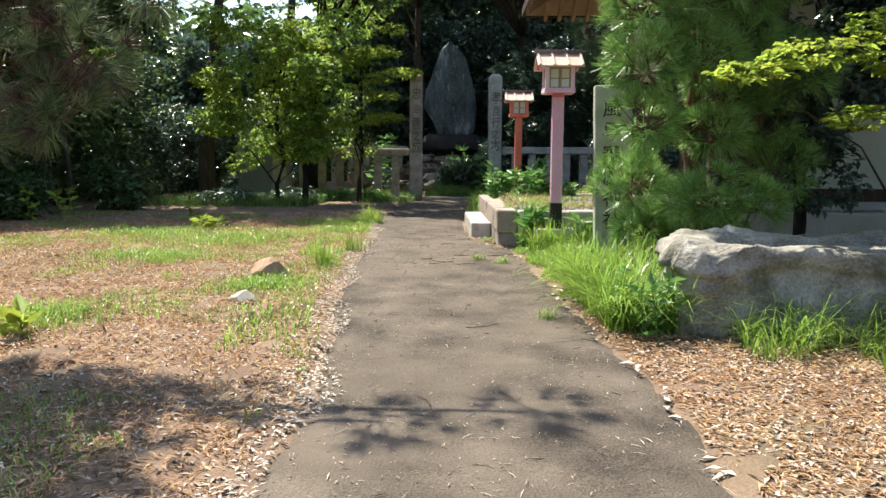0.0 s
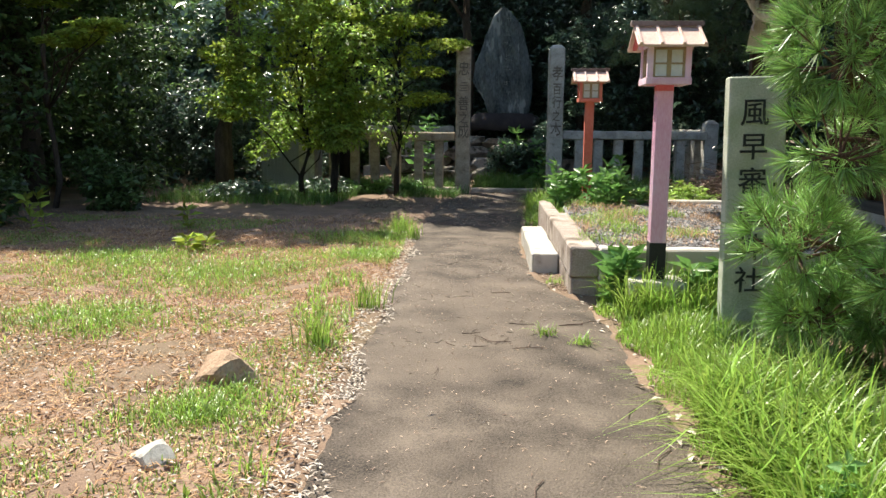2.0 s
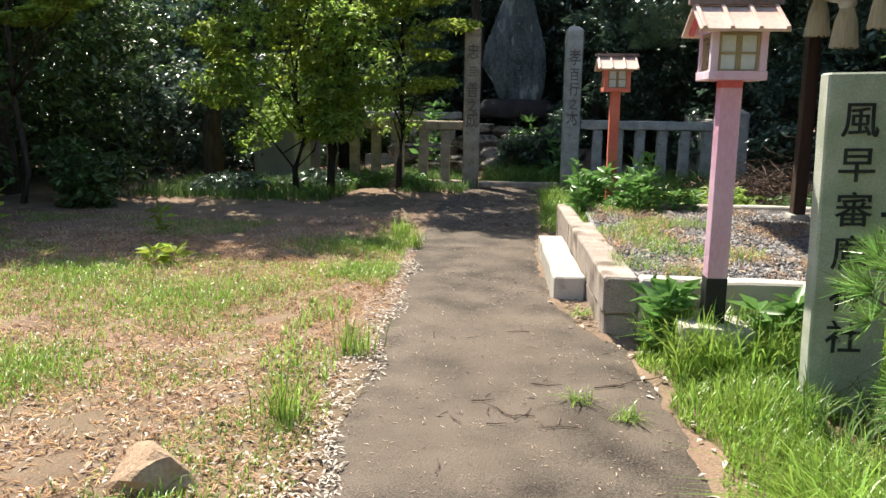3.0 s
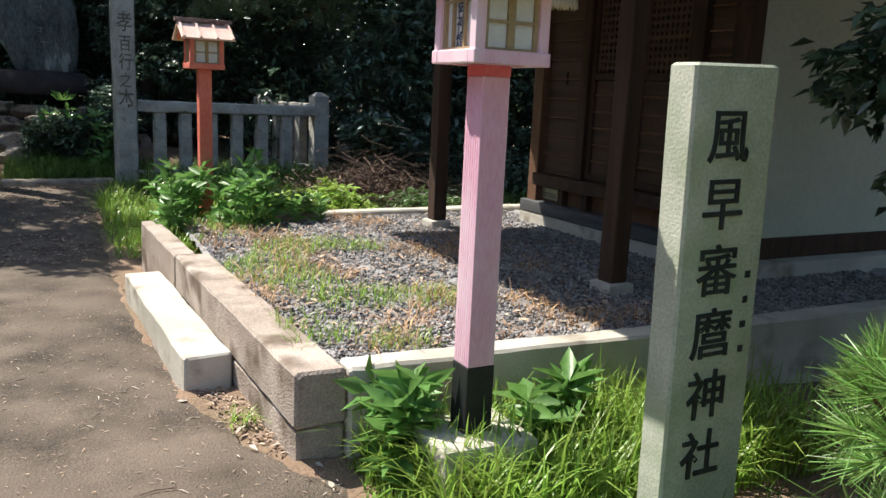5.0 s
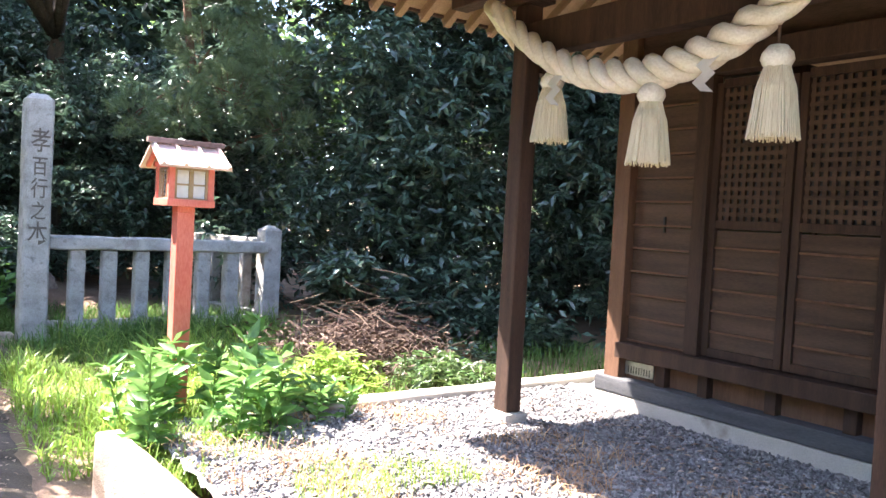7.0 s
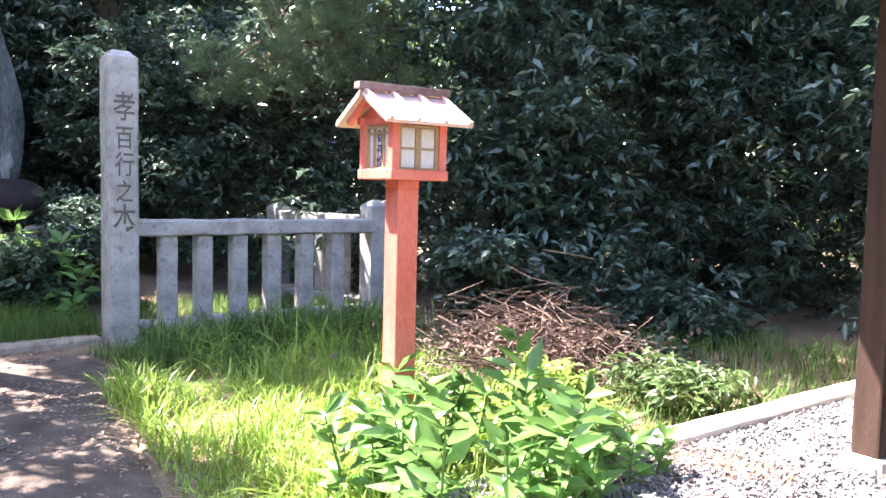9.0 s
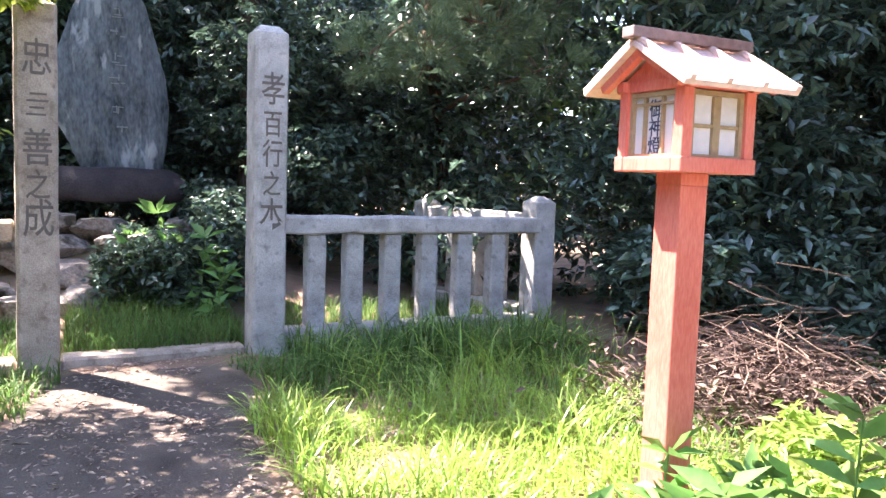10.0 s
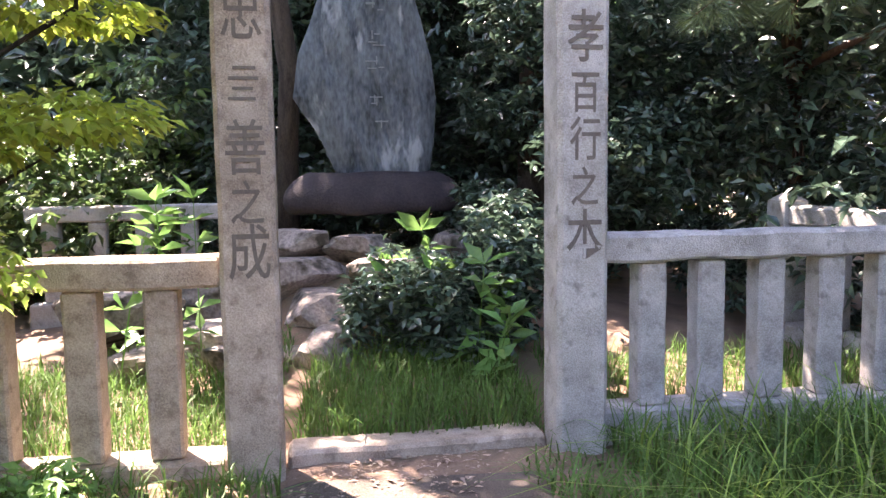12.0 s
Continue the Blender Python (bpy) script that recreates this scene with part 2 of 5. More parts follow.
def upright(w, d, h, seg, bevel):
    """A chamfered upright, base centred at the origin."""
    bm = bar(h, w, d, seg, bevel)
    for v in bm.verts:
        v.co = Vector((v.co.y, v.co.z - d / 2, v.co.x))
    bmesh.ops.recalc_face_normals(bm, faces=bm.faces[:])
    return bm


def wobble(bm, amount, scale, seed=0.0, cuts=0):
    """Uneven, worn surface."""
    if cuts:
        bmesh.ops.subdivide_edges(bm, edges=bm.edges[:], cuts=cuts, use_grid_fill=True)
    for v in bm.verts:
        v.co += noise.noise_vector(v.co * scale + Vector((seed, seed * 1.7, -seed))) * amount
    return bm


def tube(points, radii, sides=8, bm=None):
    """A tapered limb through points."""
    bm = bm or bmesh.new()
    rings = []
    for i, p in enumerate(points):
        p = Vector(p)
        d = (Vector(points[min(i + 1, len(points) - 1)]) - Vector(points[max(i - 1, 0)])).normalized()
        a = d.orthogonal().normalized()
        b = d.cross(a)
        rings.append([bm.verts.new(p + (a * math.cos(2 * math.pi * k / sides) + b * math.sin(2 * math.pi * k / sides)) * radii[i]) for k in range(sides)])
    for r, s in zip(rings, rings[1:]):
        # keep the rings from twisting
        off = min(range(sides), key=lambda o: (r[0].co - s[o].co).length)
        for k in range(sides):
            bm.faces.new((r[k], r[(k + 1) % sides], s[(k + 1 + off) % sides], s[(k + off) % sides]))
    for r in (rings[0], rings[-1]):
        try:
            bm.faces.new(r)
        except ValueError:
            pass
    bmesh.ops.recalc_face_normals(bm, faces=bm.faces[:])
    return bm


def unit(v):
    return v / np.maximum(np.linalg.norm(v, axis=-1, keepdims=True), 1e-9)


def leaves(name, p, length, width, mat, parent=None, droop=0.3, flat=0.6, outward=None, spray=1):
    """Folded pointed leaves at p; flat: how level they lie; droop: how far their tips hang; spray: leaves round one twig tip."""
    if spray > 1:
        p = np.repeat(p[:len(p) // spray], spray, 0)
        p = p + rng.normal(size=p.shape) * length * np.array([0.33, 0.33, 0.12])
        outward = None if outward is None else np.repeat(outward[:len(p) // spray], spray, 0)
    n = len(p)
    a = rng.normal(size=(n, 3))
    if outward is not None:
        a = a * 0.7 + outward
    a[:, 2] = a[:, 2] * (1 - flat) - droop
    a = unit(a)
    up = rng.normal(size=(n, 3)) * (1.05 - flat) + np.array([0, 0, 1.0])
    s = unit(np.cross(a, up))
    nn = np.cross(s, a)
    k = rng.uniform(0.65, 1.25, (n, 1))
    L, W = length * k, width * k
    v = np.stack([p, p + a * L * 0.45 + s * W * 0.5 + nn * W * 0.18, p + a * L - nn * L * 0.12, p + a * L * 0.45 - s * W * 0.5 + nn * W * 0.18], 1)
    f = np.arange(4 * n).reshape(n, 4)
    faces = np.concatenate([f[:, [0, 1, 2]], f[:, [0, 2, 3]]])
    return arrays(name, v.reshape(-1, 3), faces, mat, parent)


def clump_points(centres, radii, n, shell=0.55):
    """Points in the outer part of uneven ellipsoid clumps."""
    centres, radii = np.asarray(centres, float), np.asarray(radii, float)
    w = (radii[:, 0] * radii[:, 1] + radii[:, 0] * radii[:, 2]) ** 1.0
    i = rng.choice(len(centres), n, p=w / w.sum())
    d = unit(rng.normal(size=(n, 3)))
    r = rng.uniform(shell ** 2, 1, (n, 1)) ** 0.5
    return centres[i] + d * r * radii[i], d


def blades(name, p, height, width, mat, parent=None, bend=0.5):
    """Grass blades rooted at p, each a bent tapering strip."""
    n = len(p)
    h = height * rng.uniform(0.45, 1.2, (n, 1)) if np.isscalar(height) else np.asarray(height).reshape(n, 1) * rng.uniform(0.55, 1.15, (n, 1))
    th = rng.uniform(0, 2 * math.pi, n)
    d = np.stack([np.cos(th), np.sin(th), np.zeros(n)], 1)
    s = np.stack([-np.sin(th), np.cos(th), np.zeros(n)], 1)
    up = np.array([0, 0, 1.0])
    b = bend * rng.uniform(0.2, 1.5, (n, 1))
    w = width * rng.uniform(0.6, 1.3, (n, 1))
    rows = []
    for q, ww in ((0, 1.0), (0.4, 0.85), (0.75, 0.55)):
        c = p + up * h * (q - 0.35 * b * q * q) + d * h * b * q * q
        rows += [c - s * w * ww / 2, c + s * w * ww / 2]
    rows.append(p + up * h * (1 - 0.45 * b) + d * h * b)
    v = np.stack(rows, 1).reshape(-1, 3)
    o = (np.arange(n) * 7)[:, None]
    tri = np.array([[0, 1, 3], [0, 3, 2], [2, 3, 5], [2, 5, 4], [4, 5, 6]])
    f = (o[:, None] + tri[None]).reshape(-1, 3)
    return arrays(name, v, f, mat, parent)


def smooth01(t):
    t = np.clip(t, 0, 1)
    return t * t * (3 - 2 * t)


def ground_z(x, y):
    """Height of the ground."""
    x, y = np.asarray(x, float), np.asarray(y, float)
    z = 0.20 + 0.14 * smooth01((y - 2.0) / 6.0)
    z = z + 0.05 * smooth01((x - 1.2) / 1.0) * smooth01((y - 12.3) / 1.0)
    z = z + 0.75 * np.exp(-(((x + 0.3) / 1.7) ** 2 + ((y - 20.6) / 1.6) ** 2))
    return z + 0.015 * np.sin(x * 1.7 + y * 0.6) * np.sin(y * 1.3)


def scatter(n, x0, x1, y0, y1, keep=None, sink=0.0):
    p = np.stack([rng.uniform(x0, x1, n), rng.uniform(y0, y1, n)], 1)
    if keep is not None:
        p = p[keep(p[:, 0], p[:, 1])]
    return np.column_stack([p, ground_z(p[:, 0], p[:, 1]) - sink])


# ---- ground and path ----
PATH_Y = [-6, 0, 3.2, 4.1, 4.9, 5.9, 7.4, 8.5, 8.9, 9.6, 11.2, 12.0, 14.7, 16.2, 17.0]
PATH_L = [-0.4, -0.32, -0.28, -0.26, -0.34, -0.5, -0.62, -0.69, -0.71, -0.76, -0.93, -1.0, -1.12, -1.0, -0.75]
PATH_R = [1.45, 1.35, 1.25, 1.22, 1.12, 1.02, 0.86, 0.74, 0.5, 0.34, 0.23, 0.2, 0.22, 0.45, 0.55]


def path_left(y):
    return np.interp(y, PATH_Y, PATH_L)


def path_right(y):
    return np.interp(y, PATH_Y, PATH_R)


def off_path(x, y, margin=0.0):
    return (x < path_left(y) - margin) | (x > path_right(y) + margin)


def on_platform(x, y):
    return (x > 0.45) & (y > 8.58) & (y < 12.2 + 0.05 * x)


near = np.linspace(-7, 7, 113)
xs = np.concatenate([[-400, -150, -60, -30, -18, -12, -9], near, [9, 12, 18, 30, 60, 150, 400]])
ys = np.concatenate([[-400, -150, -60, -25, -10, -5], np.linspace(-2, 22, 161), [24, 28, 36, 50, 90, 200, 500]])
gx, gy = np.meshgrid(xs, ys)
gz = ground_z(gx, gy) + 0.012 * rng.normal(size=gx.shape) * (np.abs(gx) < 8)
inside = (gx > path_left(gy) + 0.05) & (gx < path_right(gy) - 0.05) & (gy < 16.9) & (gy > -6)
gz = np.where(inside, gz - 0.04, gz)
nx = len(xs)
idx = np.arange(len(ys) * nx).reshape(len(ys), nx)
quads = np.stack([idx[:-1, :-1], idx[:-1, 1:], idx[1:, 1:], idx[1:, :-1]], -1).reshape(-1, 4)
ground = tagged(arrays("ground", np.stack([gx, gy, gz], -1).reshape(-1, 3), quads, "ground", smooth=True), "dry brown earth with thin dead grass and leaf litter", "ground", kind="structure")

py = np.arange(-6, 16.9, 0.06)
cols = np.linspace(0, 1, 13)
pl = path_left(py) + 0.035 * np.array([noise.noise((0, y * 2.3, 0)) + 0.5 * noise.noise((3, y * 9, 0)) for y in py])
pr = path_right(py) + 0.04 * np.array([noise.noise((7, y * 2.3, 0)) + 0.5 * noise.noise((9, y * 9, 0)) for y in py])
vx = pl[:, None] + (pr - pl)[:, None] * cols[None]
vy = np.repeat(py[:, None], 13, 1)
vz = ground_z(vx, vy) + 0.012 - 0.03 * (np.abs(cols - 0.5) > 0.49)[None]
idx = np.arange(vx.size).reshape(vx.shape)
quads = np.stack([idx[:-1, :-1], idx[:-1, 1:], idx[1:, 1:], idx[1:, :-1]], -1).reshape(-1, 4)
tagged(arrays("pavement", np.stack([vx, vy, vz], -1).reshape(-1, 3), quads, "path", smooth=True), "worn grey-brown asphalt footpath with ragged edges", "path", kind="structure")


# ---- lettering ----
def letters(text, size, mat, m, parent, name="character", depth=0.004, bold=0.0):
    """One flat solid character on a face; m puts its centre and faces it along local +z."""
    c = bpy.data.curves.new("glyph", "FONT")
    c.body, c.size, c.extrude, c.offset, c.align_x, c.align_y = text, size, depth, bold, "CENTER", "CENTER"
    t = bpy.data.objects.new("glyph", c)
    scene.collection.objects.link(t)
    bpy.context.view_layer.update()
    me = bpy.data.meshes.new_from_object(t)
    bpy.data.objects.remove(t)
    me.materials.clear()
    me.materials.append(M[mat])
    co = np.array([v.co for v in me.vertices])
    mid = (co.max(0) + co.min(0)) / 2
    me.transform(Matrix.Translation((-mid[0], -mid[1], 0)))
    ob = new(name, me)
    ob.parent = parent
    ob.matrix_basis = m
    return ob


FACE_SOUTH = (90, 0, 0)    # local +z of a glyph turned to -y
FACE_WEST = (90, 0, -90)   # local +z turned to -x


# ---- raised gravel yard: kerbs, step, gravel ----
def stone_bar(name, a, b, width, z0, z1, mat, label, category="kerb", bevel=0.012, seed=1.0):
    """A straight bar of stone from a to b (its outer edge), widening to the right of the way."""
    a, b = Vector((*a, 0)), Vector((*b, 0))
    d = b - a
    n = Vector((d.y, -d.x, 0)).normalized()
    c = (a + b) / 2 + n * width / 2
    bm = bar(d.length, width, z1 - z0, max(6, int(d.length / 0.06)), bevel)
    for v in bm.verts:
        v.co.x -= d.length / 2
    wobble(bm, 0.008, 4, seed)
    wobble(bm, 0.004, 14, seed + 2)
    ob = part(name, bm, mat)
    ob.matrix_basis = pose(c.x, c.y, z0, 0, 0, math.degrees(math.atan2(d.y, d.x)))
    return tagged(ob, label, category, kind="structure")


stone_bar("kerb", (0.60, 8.64), (0.475, 10.80), 0.20, 0.485, 0.70, "kerb", "stained concrete kerb stone beside the path")
stone_bar("kerb", (0.61, 8.65), (0.485, 10.80), 0.19, 0.28, 0.478, "kerb", "lower course of the stained kerb beside the path", seed=11)
stone_bar("kerb", (0.473, 10.81), (0.40, 12.1), 0.13, 0.30, 0.70, "kerb", "narrower stained concrete kerb among weeds", seed=3)
stone_bar("kerb", (6.6, 8.60), (0.803, 8.64), 0.13, 0.30, 0.70, "concrete", "pale concrete kerb along the gravel yard", seed=5)
stone_bar("kerb", (1.41, 12.24), (4.4, 12.44), 0.14, 0.34, 0.715, "concrete", "pale concrete kerb behind the gravel yard", seed=7)
stone_bar("stone_step", (0.335, 9.5), (0.225, 11.23), 0.215, 0.30, 0.51, "concrete", "pale stone step lying beside the asphalt path", "step", 0.01, 9)

n = 90
gx, gy = np.meshgrid(np.linspace(0.665, 6.5, n), np.linspace(8.68, 12.36, 60))
corner = (gx < 1.4) & (gy > 12.1)
gz = 0.668 + 0.010 * rng.normal(size=gx.shape) - 0.12 * corner
idx = np.arange(gx.size).reshape(gx.shape)
quads = np.stack([idx[:-1, :-1], idx[:-1, 1:], idx[1:, 1:], idx[1:, :-1]], -1).reshape(-1, 4)
tagged(arrays("gravel_bed", np.stack([gx, gy, gz], -1).reshape(-1, 3), quads, "gravel", smooth=False), "grey crushed gravel yard before the shrine", "gravel", kind="structure")


def pebbles(name, p, size, mat):
    """Small angular stones."""
    n = len(p)
    base = np.array([[1, 0, 0], [0, 1, 0], [-1, 0, 0], [0, -1, 0], [0, 0, 0.8], [0, 0, -0.8]], float)
    tri = np.array([[0, 1, 4], [1, 2, 4], [2, 3, 4], [3, 0, 4], [1, 0, 5], [2, 1, 5], [3, 2, 5], [0, 3, 5]])
    th = rng.uniform(0, 6.28, n)
    c, s = np.cos(th), np.sin(th)
    k = size * rng.uniform(0.5, 1.5, (n, 1, 1)) * rng.uniform(0.6, 1.3, (n, 1, 3))
    v = (base[None] + rng.normal(size=(n, 6, 3)) * 0.22) * k
    x = v[..., 0] * c[:, None] - v[..., 1] * s[:, None]
    y = v[..., 0] * s[:, None] + v[..., 1] * c[:, None]
    v = np.stack([x, y, v[..., 2]], -1) + p[:, None, :]
    f = ((np.arange(n) * 6)[:, None, None] + tri[None]).reshape(-1, 3)
    return arrays(name, v.reshape(-1, 3), f, mat)


gp = np.column_stack([rng.uniform(0.7, 4.6, 64000), rng.uniform(8.75, 12.25, 64000), rng.uniform(0.668, 0.682, 64000)])
gp = gp[(gp[:, 0] < 3.55) | (gp[:, 1] < 9.5)]
tagged(pebbles("gravel", gp, 0.0098, "gravel"), "loose grey crushed stones", "gravel", kind="stuff")


# ---- fence of stone posts, gate pillars ----
def gate_pillar(x, y, rz, chars, label, mat="granite"):
    th = empty("stone_pillar", pose(x, y, 0.30, 0, 0, rz), label, "pillar", "gate pillars")
    bm = upright(0.26, 0.25, 2.56, 24, 0.022)
    wobble(bm, 0.006, 3, x)
    part("shaft", bm, mat, th)
    part("cap", wobble(box((0.215, 0.205, 0.045), (0, 0, 2.552), 0.02, taper=0.72), 0.004, 8, x), mat, th)
    # Thin dark solids paint the shade of the carving onto the face.
    for ch, z, size in chars:
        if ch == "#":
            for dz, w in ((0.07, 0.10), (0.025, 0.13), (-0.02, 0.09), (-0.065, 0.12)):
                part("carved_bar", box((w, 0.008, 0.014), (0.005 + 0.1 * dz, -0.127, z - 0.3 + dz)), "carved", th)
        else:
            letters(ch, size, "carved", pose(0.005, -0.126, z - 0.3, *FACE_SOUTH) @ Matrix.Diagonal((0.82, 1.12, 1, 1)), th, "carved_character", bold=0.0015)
    return th


gate_pillar(-0.895, 17.01, 5, [("忠", 2.49, 0.23), ("#", 2.17, 0.2), ("善", 1.90, 0.235), ("之", 1.655, 0.19), ("成", 1.43, 0.24)],
            "tall square brownish granite gate pillar with carved characters", "granite_w")
gate_pillar(0.70, 17.19, 5, [("孝", 2.42, 0.235), ("百", 2.15, 0.19), ("行", 1.93, 0.20), ("之", 1.70, 0.18), ("本", 1.465, 0.235)],
            "tall square granite gate pillar with carved characters")


def stone_fence(a, b, posts, z0, base, rail, label, width=0.155, mat="granite"):
    """Low stone fence from a to b: sill, posts at fractions of the way, top rail."""
    a, b = Vector((*a, 0)), Vector((*b, 0))
    d = b - a
    th = empty("stone_fence", pose(a.x, a.y, z0, 0, 0, math.degrees(math.atan2(d.y, d.x))), label, "fence", "stone fence")
    L = d.length

    def beam(name, depth, zlo, zhi, seed):
        bm = bar(L, depth, zhi - zlo, 20, 0.016)
        for v in bm.verts:
            v.co.z += zlo - z0
        part(name, wobble(bm, 0.009, 4, seed), mat, th)

    beam("sill", 0.24, z0, base, a.x)
    beam("rail", 0.21, rail - 0.145, rail, b.x)
    mesh = None
    for q in posts:
        if mesh is None:
            bm = upright(width, width * 0.95, rail - 0.145 - base, 8, 0.014)
            ob = part("post", wobble(bm, 0.006, 5, a.y), mat, th)
            mesh = ob.data
        else:
            ob = new("post", mesh)
            ob.parent = th
        ob.location = (q * L, 0, base - z0)
        ob.rotation_euler = (0, 0, 3.14159 * (hash(round(q * 100)) % 2))
    return th


def end_post(x, y, z0, z1, w, rz, label):
    th = empty("stone_post", pose(x, y, z0, 0, 0, rz), label, "post", "fence end posts")
    part("shaft", wobble(box((w, w, z1 - z0 - 0.06), (0, 0, 0), 0.015), 0.006, 4, x), "granite", th)
    part("cap", wobble(box((w * 0.98, w * 0.98, 0.06), (0, 0, z1 - z0 - 0.062), 0.006, taper=0.3), 0.004, 4, x), "granite", th)
    return th


def fractions(x0, x1, values):
    return [(v - x0) / (x1 - x0) for v in values]


stone_fence((0.84, 17.33), (3.34, 17.50), fractions(0.84, 3.34, (1.14, 1.475, 1.825, 2.18, 2.54, 2.90)), 0.28, 0.515, 1.44, "low grey granite fence with square posts and a top rail")
end_post(3.42, 17.57, 0.30, 1.645, 0.235, 4, "granite end post with a pyramid top")
stone_fence((-3.52, 16.95), (-1.04, 17.10), fractions(-3.52, -1.04, (-3.2, -2.82, -2.46, -2.08, -1.68, -1.32)), 0.24, 0.43, 1.40, "low brownish granite fence with square posts and a top rail", mat="granite_w")
end_post(-3.66, 16.95, 0.28, 1.50, 0.28, 3, "granite end post in deep shade")
stone_fence((3.43, 17.68), (3.02, 19.2), (0.3, 0.52, 0.75), 0.30, 0.55, 1.47, "granite side fence running back into the trees")
end_post(2.98, 19.3, 0.30, 1.57, 0.22, 10, "far granite fence post with a flat cap")
stone_fence((-3.5, 20.9), (-1.45, 21.1), (0.1, 0.3, 0.5, 0.7, 0.9), 0.30, 0.6, 1.50, "far granite fence behind the mound")
stone_bar("threshold_stone", (0.56, 17.2), (-0.76, 17.08), 0.22, 0.22, 0.415, "granite_w", "low granite threshold stone between two pillars", "threshold", 0.02, 4)


# ---- memorial stone on its mound ----
def slab_outline(z):
    """Left and right edge of the standing slab at height z above its foot."""
    zz = [0.0, 0.3, 0.72, 1.1, 1.5, 1.85, 2.1, 2.26]
    return np.interp(z, zz, [-0.38, -0.50, -0.76, -0.70, -0.55, -0.42, -0.32, -0.18]), np.interp(z, zz, [0.46, 0.51, 0.54, 0.48, 0.38, 0.27, 0.10, -0.06])


memorial = empty("memorial_stone", pose(-0.24, 20.6, 1.78, 0, 0, 4), "tall rough blue-grey slate memorial slab on a dark stone base", "monument")
bm = bmesh.new()
rows, across = 64, 40
grid = []
for side in (-1, 1):
    sheet = []
    for i in range(rows):
        z = 2.26 * i / (rows - 1)
        lo, hi = slab_outline(z)
        row = []
        for j in range(across):
            q = j / (across - 1)
            x = lo + (hi - lo) * q
            edge = 1 - abs(2 * q - 1) ** 4
            y = side * (0.03 + 0.11 * edge) * (1 - 0.25 * z / 2.26)
            w = noise.noise_vector((x * 3, z * 2.2, side)) * 0.04 + noise.noise_vector((x * 9, z * 5, side)) * 0.015
            vein = abs(noise.noise((x * 5.5 + z * 1.5, z * 0.7, side))) ** 0.6 * 0.05 + abs(noise.noise((x * 14 + z * 4, z * 1.8, side))) * 0.02
            row.append(bm.verts.new((x + 0.6 * w.x, y + (w.y + side * (vein - 0.03)) * edge, z + 0.3 * w.z - 0.04)))
        sheet.append(row)
    grid.append(sheet)
for sheet, flip in ((grid[0], False), (grid[1], True)):
    for i in range(rows - 1):
        for j in range(across - 1):
            q = (sheet[i][j], sheet[i][j + 1], sheet[i + 1][j + 1], sheet[i + 1][j])
            bm.faces.new(q[::-1] if flip else q)
for i in range(rows - 1):
    for j in (0, across - 1):
        bm.faces.new((grid[0][i][j], grid[0][i + 1][j], grid[1][i + 1][j], grid[1][i][j]))
for i in (0, rows - 1):
    for j in range(across - 1):
        bm.faces.new((grid[0][i][j], grid[0][i][j + 1], grid[1][i][j + 1], grid[1][i][j]))
bmesh.ops.recalc_face_normals(bm, faces=bm.faces[:])
part("slab", bm, "slate", memorial)
for k in range(7):
    z = 1.95 - 0.26 * k
    for dx, dz, w, h in [(random.uniform(-0.05, 0.05), random.uniform(-0.07, 0.07), *random.choice(((0.1, 0.01), (0.012, 0.09), (0.06, 0.012), (0.14, 0.01)))) for _ in range(4)]:
        part("carved_mark", box((w * 0.8, 0.012, h * 0.8), (-0.02 + dx, -0.15 * (1 - 0.1 * z), z + dz)), "faint", memorial)
bm = bmesh.new()
bmesh.ops.create_icosphere(bm, subdivisions=4, radius=1)
for v in bm.verts:
    c = v.co
    top = max(c.z, -0.35)
    v.co = Vector((c.x * 0.83, c.y * 0.42, top * 0.30 if c.z < 0 else min(top * 0.36, 0.26)))
wobble(bm, 0.03, 2.5, 3)
base = part("base_stone", bm, "darkstone", memorial, "rounded dark base stone", smooth=True)
base.location = (-0.07, -0.02, -0.26)


def rock(x, y, z, sx, sy, sz, mat, label, seed, name="rock", rz=0.0, sub=3, ledge=True):
    bm = bmesh.new()
    bmesh.ops.create_icosphere(bm, subdivisions=sub, radius=1.2)
    dice = random.Random(int(seed * 13))
    planes = [(Vector((0, 0, 1)), dice.uniform(0.55, 0.75))] if ledge else []
    for _ in range(11):
        planes.append((Vector((dice.gauss(0, 1), dice.gauss(0, 1), dice.gauss(0, 0.8))).normalized(), dice.uniform(0.62, 0.95)))
    for v in bm.verts:
        c = v.co.copy()
        k = 1 + 0.28 * noise.noise(c * 1.3 + Vector((seed, 0, seed))) + 0.10 * noise.noise(c * 3.6 + Vector((0, seed, 2)))
        c = c * k
        for n, d in planes:
            c = c - n * max(0.0, c.dot(n) - d)
        v.co = Vector((c.x * sx, c.y * sy, c.z * sz))
    ob = part(name, bm, mat)
    ob.matrix_basis = pose(x, y, z, 0, 0, rz)
    return tagged(ob, label, "rock", "rocks")


